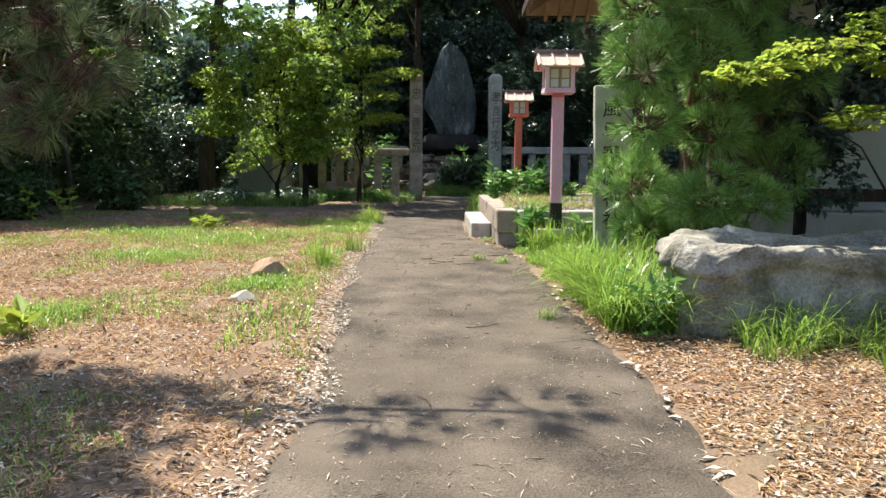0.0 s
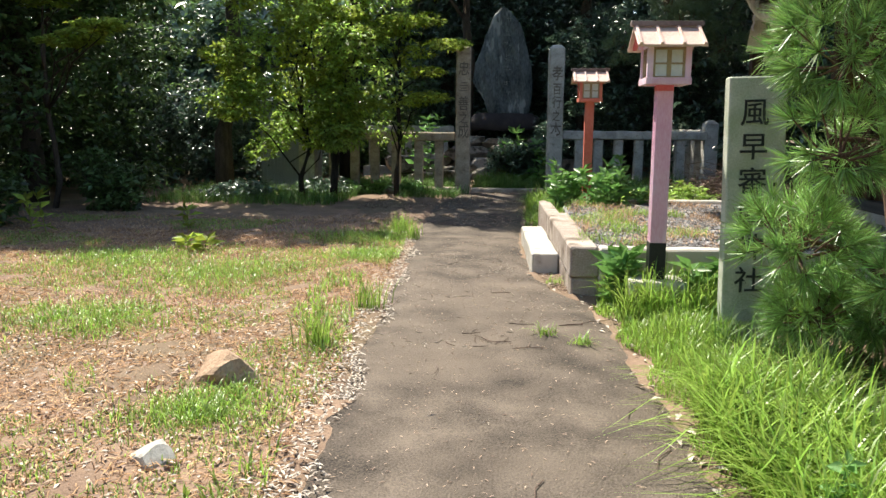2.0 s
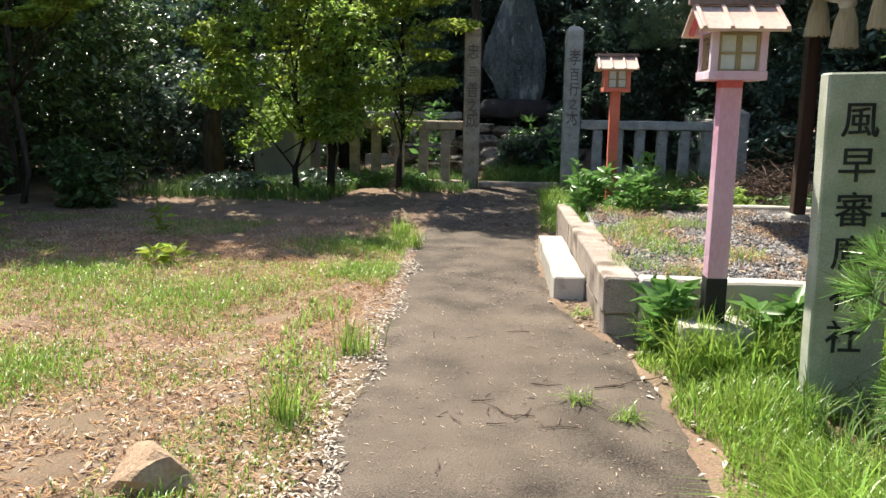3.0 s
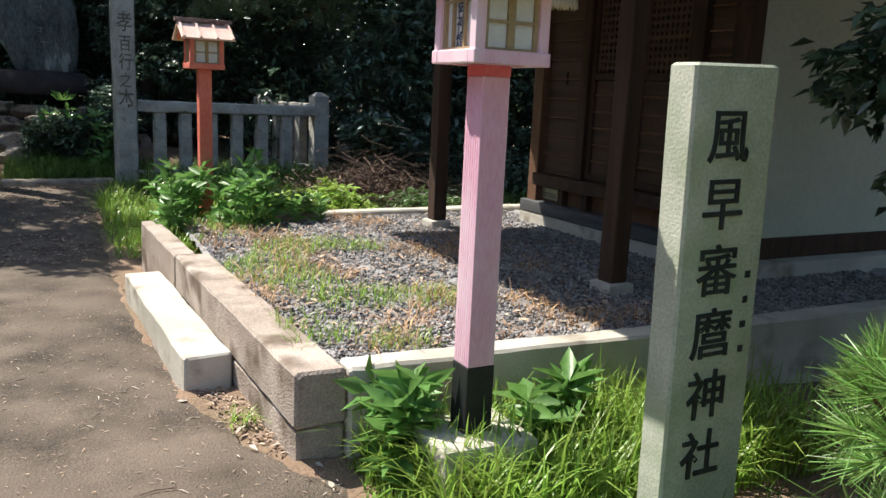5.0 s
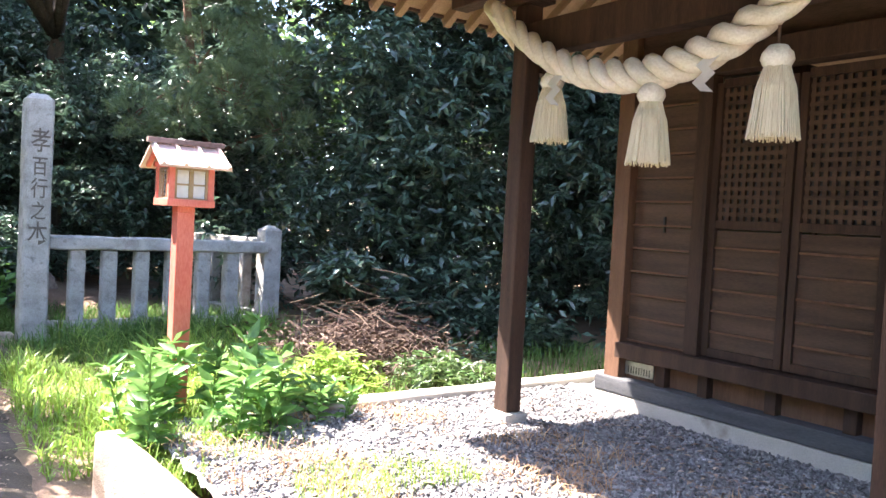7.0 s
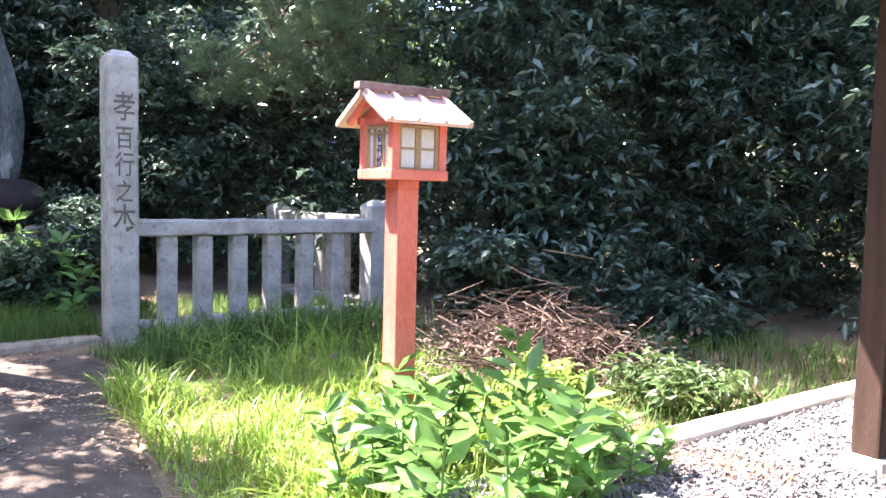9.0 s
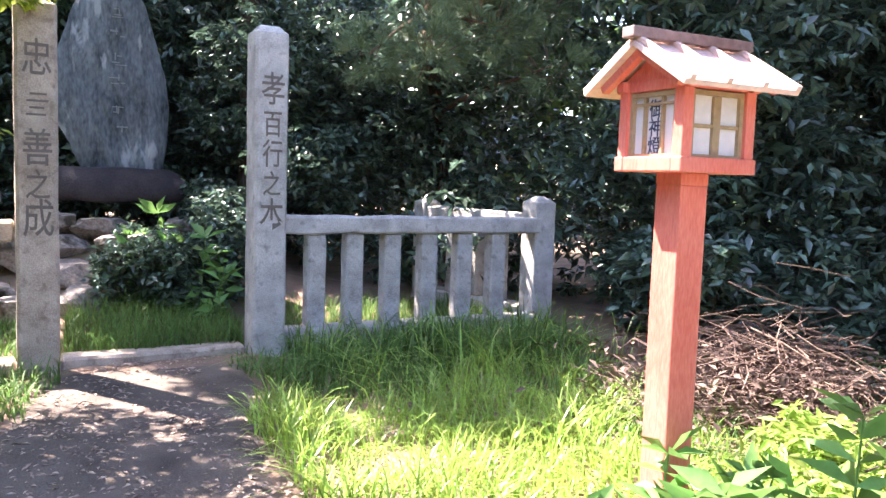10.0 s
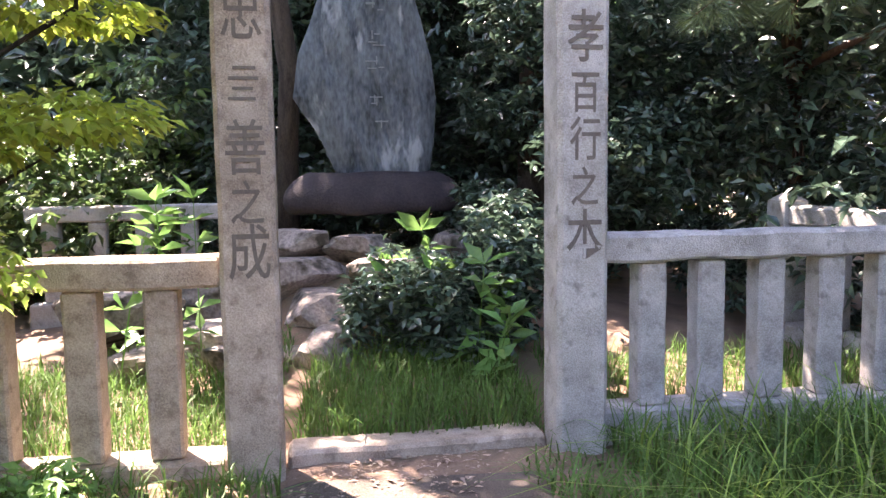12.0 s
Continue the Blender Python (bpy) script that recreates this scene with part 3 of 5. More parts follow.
for x, y, z, sx, sy, sz, s in ((-1.05, 19.75, 0.95, 0.42, 0.3, 0.22, 1), (-0.75, 19.4, 0.72, 0.36, 0.28, 0.2, 2), (-1.45, 19.2, 0.55, 0.4, 0.3, 0.24, 3),
                               (-0.95, 18.9, 0.42, 0.34, 0.26, 0.18, 4), (-1.9, 18.9, 0.45, 0.36, 0.3, 0.2, 5), (0.55, 19.7, 0.85, 0.5, 0.3, 0.26, 6),
                               (0.0, 19.55, 0.82, 0.4, 0.26, 0.24, 7), (0.9, 19.9, 0.62, 0.4, 0.3, 0.3, 8), (-0.9, 20.05, 1.2, 0.3, 0.22, 0.16, 9), (-0.4, 20.0, 1.16, 0.34, 0.22, 0.14, 10),
                               (-1.6, 19.9, 0.7, 0.42, 0.3, 0.3, 11), (0.35, 20.1, 1.12, 0.4, 0.24, 0.2, 12), (-0.62, 18.75, 0.55, 0.26, 0.24, 0.26, 13), (-1.2, 18.6, 0.5, 0.3, 0.24, 0.22, 14), (-2.3, 19.5, 0.7, 0.4, 0.3, 0.28, 15), (-0.3, 19.3, 1.0, 0.3, 0.22, 0.2, 16)):
    rock(x, y, z, sx, sy, sz, "boulder", "rough angular grey boulder in the mound of the memorial", s, rz=s * 37, sub=4)
rock(-1.13, 6.62, 0.345, 0.16, 0.10, 0.12, "tanstone", "small flat tan stone lying in dry grass", 21, rz=10, ledge=False)
rock(-1.07, 5.74, 0.30, 0.10, 0.07, 0.065, "concrete", "small whitish stone lying in dry grass", 22, rz=30, ledge=False)
rock(-1.9, 3.95, 0.24, 0.09, 0.07, 0.05, "boulder", "small grey stone in leaf litter", 23, ledge=False)

# ---- stone trough ----
trough = empty("stone_trough", pose(2.46, 5.42, 0.2, 0, 0, -3), "massive rough-hewn granite water trough in tall grass", "trough")
bm = bmesh.new()
N = 300
loops = []


def trough_loop(sx, sy, z, rough, seed):
    out = []
    for k in range(N):
        t = 2 * math.pi * k / N
        c, s = math.cos(t), math.sin(t)
        x = math.copysign(abs(c) ** 0.3, c) * sx
        y = math.copysign(abs(s) ** 0.36, s) * sy
        w = noise.noise_vector((x * 2.2, y * 2.2, z * 2.5 + seed)) * rough + noise.noise_vector((x * 6, y * 6, z * 6)) * rough * 0.6 + noise.noise_vector((x * 17, y * 17, z * 17)) * rough * 0.28 + noise.noise_vector((x * 40, y * 40, z * 40)) * rough * 0.14
        out.append(bm.verts.new((x + w.x, y + w.y, z + w.z)))
    return out


for z, k in [(0.02 * i, 0.97 + 0.04 * math.sin(0.08 * i * math.pi)) for i in range(22)] + [(0.44, 0.985), (0.465, 0.975), (0.49, 0.962), (0.51, 0.948), (0.53, 0.93), (0.545, 0.905), (0.552, 0.885), (0.555, 0.86)]:
    loops.append(trough_loop(1.0 * k, 0.42 * k - 0.0, z, 0.06, 0))
for z, sx, sy in ((0.552, 0.72, 0.25), (0.52, 0.66, 0.22), (0.38, 0.62, 0.2), (0.3, 0.56, 0.16)):
    loops.append(trough_loop(sx, sy, z, 0.02, 0))
for r, s in zip(loops, loops[1:]):
    for k in range(N):
        bm.faces.new((r[k], r[(k + 1) % N], s[(k + 1) % N], s[k]))
bm.faces.new(loops[-1])
bmesh.ops.recalc_face_normals(bm, faces=bm.faces[:])
part("body", bm, "trough", trough, smooth=True)
part("wire", tube([(-0.6, -0.3, 0.585), (-0.2, -0.1, 0.60), (0.3, 0.02, 0.585), (0.7, 0.2, 0.58)], [0.004] * 4, 6), "mesh", trough)
part("water", box((1.22, 0.38, 0.01), (0, 0, 0.36)), "water", trough, "dark still water")

# ---- name stone of the shrine ----
name_stone = empty("name_stone", pose(1.572, 7.69, 0.22, 0, -1.4, 1), "greenish granite name stone with black characters in the grass", "sign stone")
bm = upright(0.31, 0.105, 1.60, 20, 0.008)
part("slab", wobble(bm, 0.002, 5, 2), "mossy", name_stone)
for k, ch in enumerate("風早審麿神社"):
    letters(ch, 0.158, "ink", pose(-0.018, -0.0545, 1.60 - 0.195 - 0.186 * k, *FACE_SOUTH), name_stone, bold=0.001)
for k, w in enumerate((0.02, 0.016, 0.02, 0.018)):
    part("small_mark", box((w, 0.006, 0.02), (0.105, -0.0525, 1.0 - 0.075 * k)), "ink", name_stone)


# ---- wooden lanterns ----
def lantern(x, y, ground, z_tray, paint, deep, label, blk):
    """Square post lantern: post, tray, glazed box with text on the west face, gabled roof with ridge along x."""
    th = empty("post_lantern", pose(x, y, ground, 0, 0, 2), label, "lantern", "shrine lanterns")
    h = z_tray - ground
    if blk:
        b = wobble(box((0.36, 0.33, 0.30), (0, 0, -0.08), 0.02), 0.012, 5, x)
        part("footing", b, "concrete", th, "pale concrete footing block")
    z0 = 0.2 if blk else 0.0
    z1 = 0.46 if blk else 0.1
    part("post_foot", box((0.106, 0.106, z1 - z0), (0, 0, z0), 0.004), "black", th, "black painted foot")
    part("post", box((0.102, 0.102, h - z1 - 0.035), (0, 0, z1), 0.004), paint, th)
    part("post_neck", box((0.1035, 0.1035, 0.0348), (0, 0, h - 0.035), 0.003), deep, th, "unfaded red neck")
    if blk:
        for k in range(6):
            part("groove_strip", box((0.0011, 0.0055, h - z1 - 0.10), (-0.0515, -0.036 + 0.0144 * k, z1 + 0.01)), paint, th)
    for sx, sy, wx, wy in ((0, -0.1195, 0.278, 0.039), (0, 0.1195, 0.278, 0.039), (-0.1195, 0, 0.039, 0.20), (0.1195, 0, 0.039, 0.20)):
        part("tray_rail", box((wx, wy, 0.043), (sx, sy, h), 0.005), paint, th)
    part("tray_board", box((0.2, 0.2, 0.03), (0, 0, h + 0.012)), paint, th)
    zb = h + 0.038
    hb = 0.218
    for sx in (-1, 1):
        for sy in (-1, 1):
            part("corner_post", box((0.036, 0.036, hb), (sx * 0.115, sy * 0.115, zb), 0.003), paint, th)
    for sx, sy, wx, wy in ((0, -0.115, 0.3, 0.03), (0, 0.115, 0.3, 0.03), (-0.115, 0, 0.03, 0.3), (0.115, 0, 0.03, 0.3)):
        part("head_rail", box((wx, wy, 0.03), (sx, sy, zb + hb - (0.03 if sx else 0.028)), 0.003), paint, th)
    # panels and their lattice on four faces
    for rz in (0, 90, 180, 270):
        r = Matrix.Rotation(radians(rz), 4, "Z")

        def put(name, size, at, mat):
            o = part(name, box(size, at), mat, th)
            o.matrix_basis = r
            return o

        put("panel", (0.194, 0.008, hb - 0.035), (0, -0.106, zb + 0.004), "paper")
        for bx in (-0.09, 0.09):
            put("panel_frame", (0.014, 0.012, hb - 0.03), (bx, -0.116, zb), "bamboo")
        for bz in (0.0, hb - 0.045):
            put("panel_frame", (0.166, 0.012, 0.013), (0, -0.1162, zb + bz), "bamboo")
        if rz == 270:
            for bx in (-0.036, 0.036):
                put("lattice_bar", (0.01, 0.01, hb - 0.06), (bx, -0.116, zb + 0.013), "bamboo")
            put("lattice_bar", (0.166, 0.009, 0.008), (0, -0.1155, zb + hb - 0.07), "bamboo")
        else:
            put("lattice_bar", (0.026, 0.01, hb - 0.06), (0, -0.116, zb + 0.013), "bamboo")
            put("lattice_bar", (0.166, 0.008, 0.01), (0, -0.1155, zb + 0.085), "bamboo")
    for k, ch in enumerate("御神燈"):
        letters(ch, 0.056, "inkblue", pose(-0.111, 0, zb + 0.140 - 0.052 * k, *FACE_WEST), th, depth=0.001)
    # gables and roof
    zr = zb + hb
    ridge, eave, half = zr + 0.095, zr - 0.03, 0.212
    for sx in (-0.118, 0.118):
        bm = bmesh.new()
        pts = [(-0.13, zr - 0.002), (0.13, zr - 0.002), (0, ridge - 0.022)]
        f = [[bm.verts.new((sx + e, py_, pz_)) for py_, pz_ in pts] for e in (-0.008, 0.008)]
        bm.faces.new(f[0])
        bm.faces.new(f[1][::-1])
        for k in range(3):
            bm.faces.new((f[0][k], f[0][(k + 1) % 3], f[1][(k + 1) % 3], f[1][k]))
        bmesh.ops.recalc_face_normals(bm, faces=bm.faces[:])
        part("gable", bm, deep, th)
    for sy in (-1, 1):
        slope = math.atan2(ridge - eave, half)
        L = math.hypot(ridge - eave, half)
        m = pose(0, 0, ridge) @ Matrix.Rotation(-sy * slope, 4, "X") @ pose(0, sy * L / 2, 0)
        o = part("roof_board", box((0.415, L, 0.016), (0, 0, -0.008), 0.003), "roofpink", th)
        o.matrix_basis = m
        for bx in (-0.19, -0.065, 0.065, 0.19):
            o = part("roof_batten", box((0.018, L + 0.012, 0.016), (bx, 0, 0.008), 0.003), "roofpink", th)
            o.matrix_basis = m
        for bx in (-0.17, 0.17):
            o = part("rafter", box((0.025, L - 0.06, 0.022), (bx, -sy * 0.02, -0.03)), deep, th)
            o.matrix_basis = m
    part("ridge_board", box((0.45, 0.05, 0.03), (0, 0, ridge + 0.012), 0.004), "ridge", th, "dull grey-brown ridge board")
    return th


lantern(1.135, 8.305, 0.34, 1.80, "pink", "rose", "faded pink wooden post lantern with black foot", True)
lantern(0.98, 12.78, 0.36, 1.815, "red", "red", "orange-red wooden post lantern rising out of weeds", False)


# ---- shrine ----
shrine = empty("shrine", pose(3.47, 10.555, 0.61, 0, 0, 1.4) @ Matrix.Diagonal((0.9, 0.96, 0.98, 1)), "small dark cedar shrine hall with a deep porch", "shrine")
Z = 0.60


def sp(name, size, at, mat, bevel=0.006, parent=shrine, label=""):
    """A shrine part: at = centre of its base, z above the sea of the plan."""
    return part(name, box(size, (at[0], at[1], at[2] - Z), bevel), mat, parent, label)


sp("foundation", (2.6, 2.46, 0.16), (1.26, 0.0, 0.60), "concrete", 0.012, label="pale concrete foundation")
sp("sill_beam", (0.20, 2.45, 0.10), (0.055, 0, 0.762), "sill", 0.012)
# The far post is lighter brown to stand in for sun on it.
for y, wood in ((-1.04, "wood"), (1.12, "wood_l")):
    sp("corner_post", (0.13, 0.13, 2.45), (0.07, y, 0.80), wood, 0.006)
for y in (-0.68, 0.50):
    sp("door_post", (0.10, 0.10, 1.75), (0.06, y, 1.102), "wood", 0.006)
sp("ledge_beam", (0.15, 2.12, 0.10), (0.03, 0, 1.0), "wood", 0.008)
sp("skirting_board", (0.03, 2.10, 0.14), (0.10, 0, 0.862), "wood_l", 0.0)
for y in (-0.95, -0.5, -0.05, 0.4, 0.72):
    sp("skirting_block", (0.07, 0.07, 0.137), (0.055, y, 0.8625), "wood", 0.004)
for y in (0.93, -0.85):
    v = sp("vent", (0.012, 0.24, 0.09), (0.075, y, 0.885), "mesh", 0.003)
    for k in range(9):
        # Black bars stand for the shade inside the slots.
        part("vent_slot", box((0.004, 0.012, 0.045), (0.071, y - 0.088 + 0.022 * k, 0.897 - Z)), "ink", v)
sp("head_beam", (0.14, 2.12, 0.16), (0.05, 0, 2.78), "wood", 0.008)
sp("top_beam", (0.16, 2.12, 0.16), (0.05, 0, 3.09), "wood", 0.008)
sp("frieze_board", (0.04, 2.10, 0.15), (0.08, 0, 2.942), "wood_h", 0.0)
# board panels either side of the doors
for y0, w in ((0.805, 0.49), (-0.852, 0.24)):
    for k in range(11):
        z = 1.105 + 0.152 * k
        o = sp("board", (0.022, w, 0.15), (0.085 + 0.003 * (k % 2), y0, z), "wood_h", 0.003)
        # Lighter strip paints the highlight on the lower lip of each board.
        sp("board_lip", (0.022, w, 0.012), (0.066, y0, z + 0.002), "wood_l", 0.0)
# doors: boarded below, lattice above
for y0 in (0.185, -0.355):
    w = 0.53
    th = part("door", box((0.02, w - 0.01, 0.72), (0.085, y0, 1.14 - Z)), "wood_h", shrine, "dark sliding door with square lattice above boards")
    for yy in (y0 - w / 2 + 0.025, y0 + w / 2 - 0.025):
        part("stile", box((0.04, 0.045, 1.62), (0.07, yy, 1.11 - Z), 0.003), "wood", th)
    for zz in (1.108, 1.87, 2.70):
        part("door_rail", box((0.038, w - 0.096, 0.05), (0.07, y0, zz - Z), 0.003), "wood", th)
    for k in range(5):
        # Lighter battens carry painted highlights of the louvred boards.
        part("batten", box((0.022, w - 0.1, 0.014), (0.066, y0, 1.25 + 0.125 * k - Z), 0.002), "wood_l", th)
    for k in range(9):
        part("lattice_bar", box((0.016, 0.024, 0.777), (0.072, y0 - 0.196 + 0.049 * k, 1.921 - Z)), "wood_h", th)
    for k in range(15):
        part("lattice_rail", box((0.013, w - 0.1, 0.024), (0.0715, y0, 1.945 + 0.05 * k - Z)), "wood_h", th)
    # Near-black sheet stands for the dark hall behind the lattice.
    part("interior_shade", box((0.01, w - 0.02, 0.82), (0.105, y0, 1.89 - Z)), "ink", th)
part("door_latch", box((0.012, 0.015, 0.10), (0.064, 0.79, 1.83 - Z), 0.003), "black", shrine)
# plastered sides and back, dark base rails
for y in (-1.05, 1.13):
    sp("side_wall", (2.34, 0.08, 2.30), (1.31, y, 0.90), "plaster", 0.0, label="pale plaster wall")
    sp("base_rail", (2.36, 0.11, 0.138), (1.32, y, 0.762), "wood", 0.006)
    sp("wall_plate", (2.36, 0.12, 0.14), (1.32, y, 3.10), "wood", 0.006)
    sp("rear_post", (0.12, 0.12, 2.3), (2.56, y, 0.80), "wood", 0.006)
sp("rear_wall", (0.08, 2.12, 2.30), (2.56, 0, 0.90), "plaster", 0.0)
sp("floor_slab", (2.3, 2.1, 0.06), (1.32, 0, 1.0), "wood", 0.0)
# porch
for y in (-1.16, 1.08):
    sp("pad_stone", (0.19, 0.19, 0.10), (-1.0, y, 0.625), "concrete", 0.02)
    sp("porch_post", (0.122, 0.122, 2.38), (-1.0, y, 0.723), "wood", 0.012)
    sp("porch_tie", (0.9, 0.10, 0.14), (-0.47, y, 2.72), "wood", 0.008)
    sp("bracket", (0.16, 0.30, 0.10), (-1.0, y, 3.105), "wood", 0.01)
sp("porch_beam", (0.12, 2.2, 0.19), (-1.0, -0.005, 2.80), "wood", 0.012)
sp("porch_plate", (0.14, 3.6, 0.13), (-1.0, 0, 3.207), "wood", 0.008)

# hipped roof: slab, tiles, rafters
EX0, EX1, EY, EZ, RZ = -2.65, 3.5, 2.25, 3.30, 4.75
bm = bmesh.new()
ring = []
for dz in (0.0, 0.13):
    ring.append([bm.verts.new((x, y, EZ + dz - Z)) for x, y in ((EX0, -EY), (EX1, -EY), (EX1, EY), (EX0, EY))])
r1 = [bm.verts.new((x, 0, RZ - Z)) for x in (EX0 + 2.0, EX1 - 2.0)]
lo, hi = ring
u1 = [bm.verts.new((x, 0, RZ - 0.17 - Z)) for x in (EX0 + 2.0, EX1 - 2.0)]
for k in range(4):
    bm.faces.new((lo[k], lo[(k + 1) % 4], hi[(k + 1) % 4], hi[k]))
for v, t in ((hi, r1), (lo, u1)):
    bm.faces.new((v[0], v[1], t[1], t[0]))
    bm.faces.new((v[1], v[2], t[1]))
    bm.faces.new((v[2], v[3], t[0], t[1]))
    bm.faces.new((v[3], v[0], t[0]))
bmesh.ops.recalc_face_normals(bm, faces=bm.faces[:])
roof = part("roof", bm, "rafter", shrine, "wooden roof underside, dark tiles above")
up_slope = (RZ - 0.17 - EZ) / EY
for sy in (-1, 1):
    for k in range(27):
        x = EX0 + 0.12 + 0.22 * k
        reach = min(1.0, (x - EX0) / 2.0, (EX1 - x) / 2.0)
        L = EY * reach
        if L < 0.25:
            continue
        c = EY - L / 2
        o = part("rafter", box((0.055, L * math.hypot(1, up_slope), 0.07), (0, 0, 0)), "rafter", roof)
        o.matrix_basis = pose(x, sy * (c + 0.0), EZ + up_slope * L / 2 - 0.085 - Z, -sy * math.degrees(math.atan(up_slope)))
sl = (RZ - 0.17 - EZ) / 2.0
for k in range(19):
    y = -EY + 0.12 + 0.215 * k
    reach = max(0.12, 1 - abs(y) / EY)
    L = 2.0 * reach
    o = part("rafter", box((L * math.hypot(1, sl), 0.055, 0.07), (0, 0, 0)), "rafter", roof)
    o.matrix_basis = pose(EX0 + L / 2, y, EZ + sl * L / 2 - 0.085 - Z, 0, -math.degrees(math.atan(sl)), 0)
for sy in (-1, 1):
    part("eave_board", box((EX1 - EX0, 0.04, 0.12), ((EX0 + EX1) / 2, sy * (EY + 0.022), EZ - 0.02 - Z), 0.004), "wood", roof)
part("eave_board", box((0.04, 2 * EY, 0.12), (EX0 - 0.022, 0, EZ - 0.02 - Z), 0.004), "wood", roof)
bm = bmesh.new()
for sy in (-1, 1):
    s = (RZ - EZ - 0.13) / EY
    for k in range(24):
        x = EX0 + 0.1 + 0.25 * k
        L = EY * max(0.05, min(1.0, (x - EX0) / 2.0, (EX1 - x) / 2.0))
        tube([(x, sy * EY, EZ + 0.16 - Z), (x, sy * (EY - L), EZ + 0.16 + s * L - Z)], [0.05, 0.05], 6, bm)
part("roof_tiles", bm, "tile", roof, "rows of dark grey tiles")

# ---- sacred rope with tassels ----
rope = empty("straw_rope", pose(2.56, 10.635, 0, 0, 0, 2), "thick twisted pale straw rope hung across the porch", "rope")


def rope_z(y):
    q = (y + 0.02) / 1.05
    return 2.545 + 0.47 * abs(q) ** 2.0


for strand in range(3):
    pts, rad = [], []
    for i in range(150):
        q = i / 149
        y = 1.06 - 2.1 * q
        th = 2 * math.pi * (q * 6.0 + strand / 3)
        thick = 0.050 + 0.016 * math.sin(math.pi * q) + 0.012 * q
        pts.append((0.66 * thick * math.cos(th) - 0.11, y, rope_z(y) + 0.66 * thick * math.sin(th)))
        rad.append(thick * 0.56)
    part("strand", tube(pts, rad, 9), "rope", rope, smooth=True)
part("end_knot", tube([(-0.1, 1.0, 3.0), (-0.12, 1.1, 3.06), (0.02, 1.17, 3.0), (0.06, 1.1, 2.9), (0.05, 1.02, 2.82)], [0.05, 0.055, 0.05, 0.04, 0.03], 9), "straw", rope, smooth=True)
for y in (0.47, -0.45):
    bm = bmesh.new()
    pts = [(0, 0, 0), (0.05, 0, -0.04), (0.015, 0, -0.07), (0.065, 0, -0.11), (0.02, 0, -0.15)]
    for (a, _, b), (c, _, d) in zip(pts, pts[1:]):
        for dy in (-0.002,):
            vs = [bm.verts.new(q) for q in ((dy, a - 0.03, b), (dy, a + 0.035, b + 0.01), (dy, c + 0.035, d + 0.01), (dy, c - 0.03, d))]
            bm.faces.new(vs)
    bmesh.ops.solidify(bm, geom=bm.faces[:], thickness=0.002)
    o = part("paper_streamer", bm, "white", rope, "folded white paper streamer")
    o.location = (-0.16, y, rope_z(y) - 0.06)


def tassel(x, y, top, label):
    th = empty("straw_tassel", pose(x, y, top), label, "tassel", "straw tassels")
    bm = tube([(0, 0, 0.02), (0, 0, -0.01), (0, 0, -0.035), (0, 0, -0.06), (0, 0, -0.075)], [0.035, 0.06, 0.066, 0.055, 0.042], 16)
    part("knot", bm, "rope", th, smooth=True)
    bm = bmesh.new()
    for k in range(110):
        t = 2 * math.pi * k / 110 + random.uniform(-0.03, 0.03)
        d = Vector((math.cos(t), math.sin(t), 0))
        r = random.uniform(0.9, 1.04)
        tube([d * 0.045 * r + Vector((0, 0, -0.06)), d * 0.072 * r + Vector((0, 0, -0.15)), d * 0.098 * r + Vector((0, 0, -0.345 + random.uniform(-0.012, 0.01)))], [0.0045, 0.0045, 0.0035], 4, bm)
    tagged(part("skirt", bm, "straw", th), kind="stuff")
    part("core", tube([(0, 0, -0.06), (0, 0, -0.15), (0, 0, -0.33)], [0.04, 0.066, 0.09], 16), "straw", th)
    part("cord", tube([(0, 0, 0.0), (0, 0, 0.1)], [0.006, 0.006], 6), "twig", th)
    return th


tassel(2.46, 11.24, 2.615, "pale straw tassel hanging from the rope")
tassel(2.43, 10.52, 2.47, "pale straw tassel hanging from the rope")
tassel(2.46, 9.91, 2.555, "pale straw tassel hanging from the rope")


# ---- woods and trees ----
def limb_points(a, b, sag, k=6, jitter=0.06):
    a, b = np.array(a, float), np.array(b, float)
    out = []
    for i in range(k):
        q = i / (k - 1)
        p = a + (b - a) * q
        p[2] += sag * math.sin(math.pi * q)
        if 0 < i < k - 1:
            p[:2] += rng.normal(size=2) * jitter
        out.append(tuple(p))
    return out


def tree(x, y, height, r0, clumps, n, leaf, size, label, lean=(0, 0), bark="bark", droop=0.3, flat=0.6):
    """Trunk with limbs to each clump of leaves; clumps: (dx, dy, z, rx, rz)."""
    z0 = float(ground_z(x, y)) - 0.1
    th = empty("tree", pose(x, y, z0), label, "tree", "trees")
    top = (lean[0], lean[1], height * 0.8)
    tp = limb_points((0, 0, 0), top, 0, 7, 0.05)
    part("trunk", tube(tp, [r0 * (1 - 0.12 * i) for i in range(7)], 10), bark, th, smooth=True)
    for dx, dy, z, rx, rz_ in clumps[:14]:
        i = min(5, max(1, int(7 * (z - 0.6) / height)))
        part("limb", tube(limb_points(tp[i], (dx, dy, z), 0.1, 5, 0.08), [r0 * 0.38, r0 * 0.3, r0 * 0.22, r0 * 0.15, r0 * 0.07], 6), bark, th, smooth=True)
    c = np.array([(a, b, z) for a, b, z, _, _ in clumps])
    r = np.array([(q, q, s) for _, _, _, q, s in clumps])
    p, d = clump_points(c, r, n)
    leaves("crown", p, size[0], size[1], leaf, th, droop, flat, d * 0.6, 6)
    return th


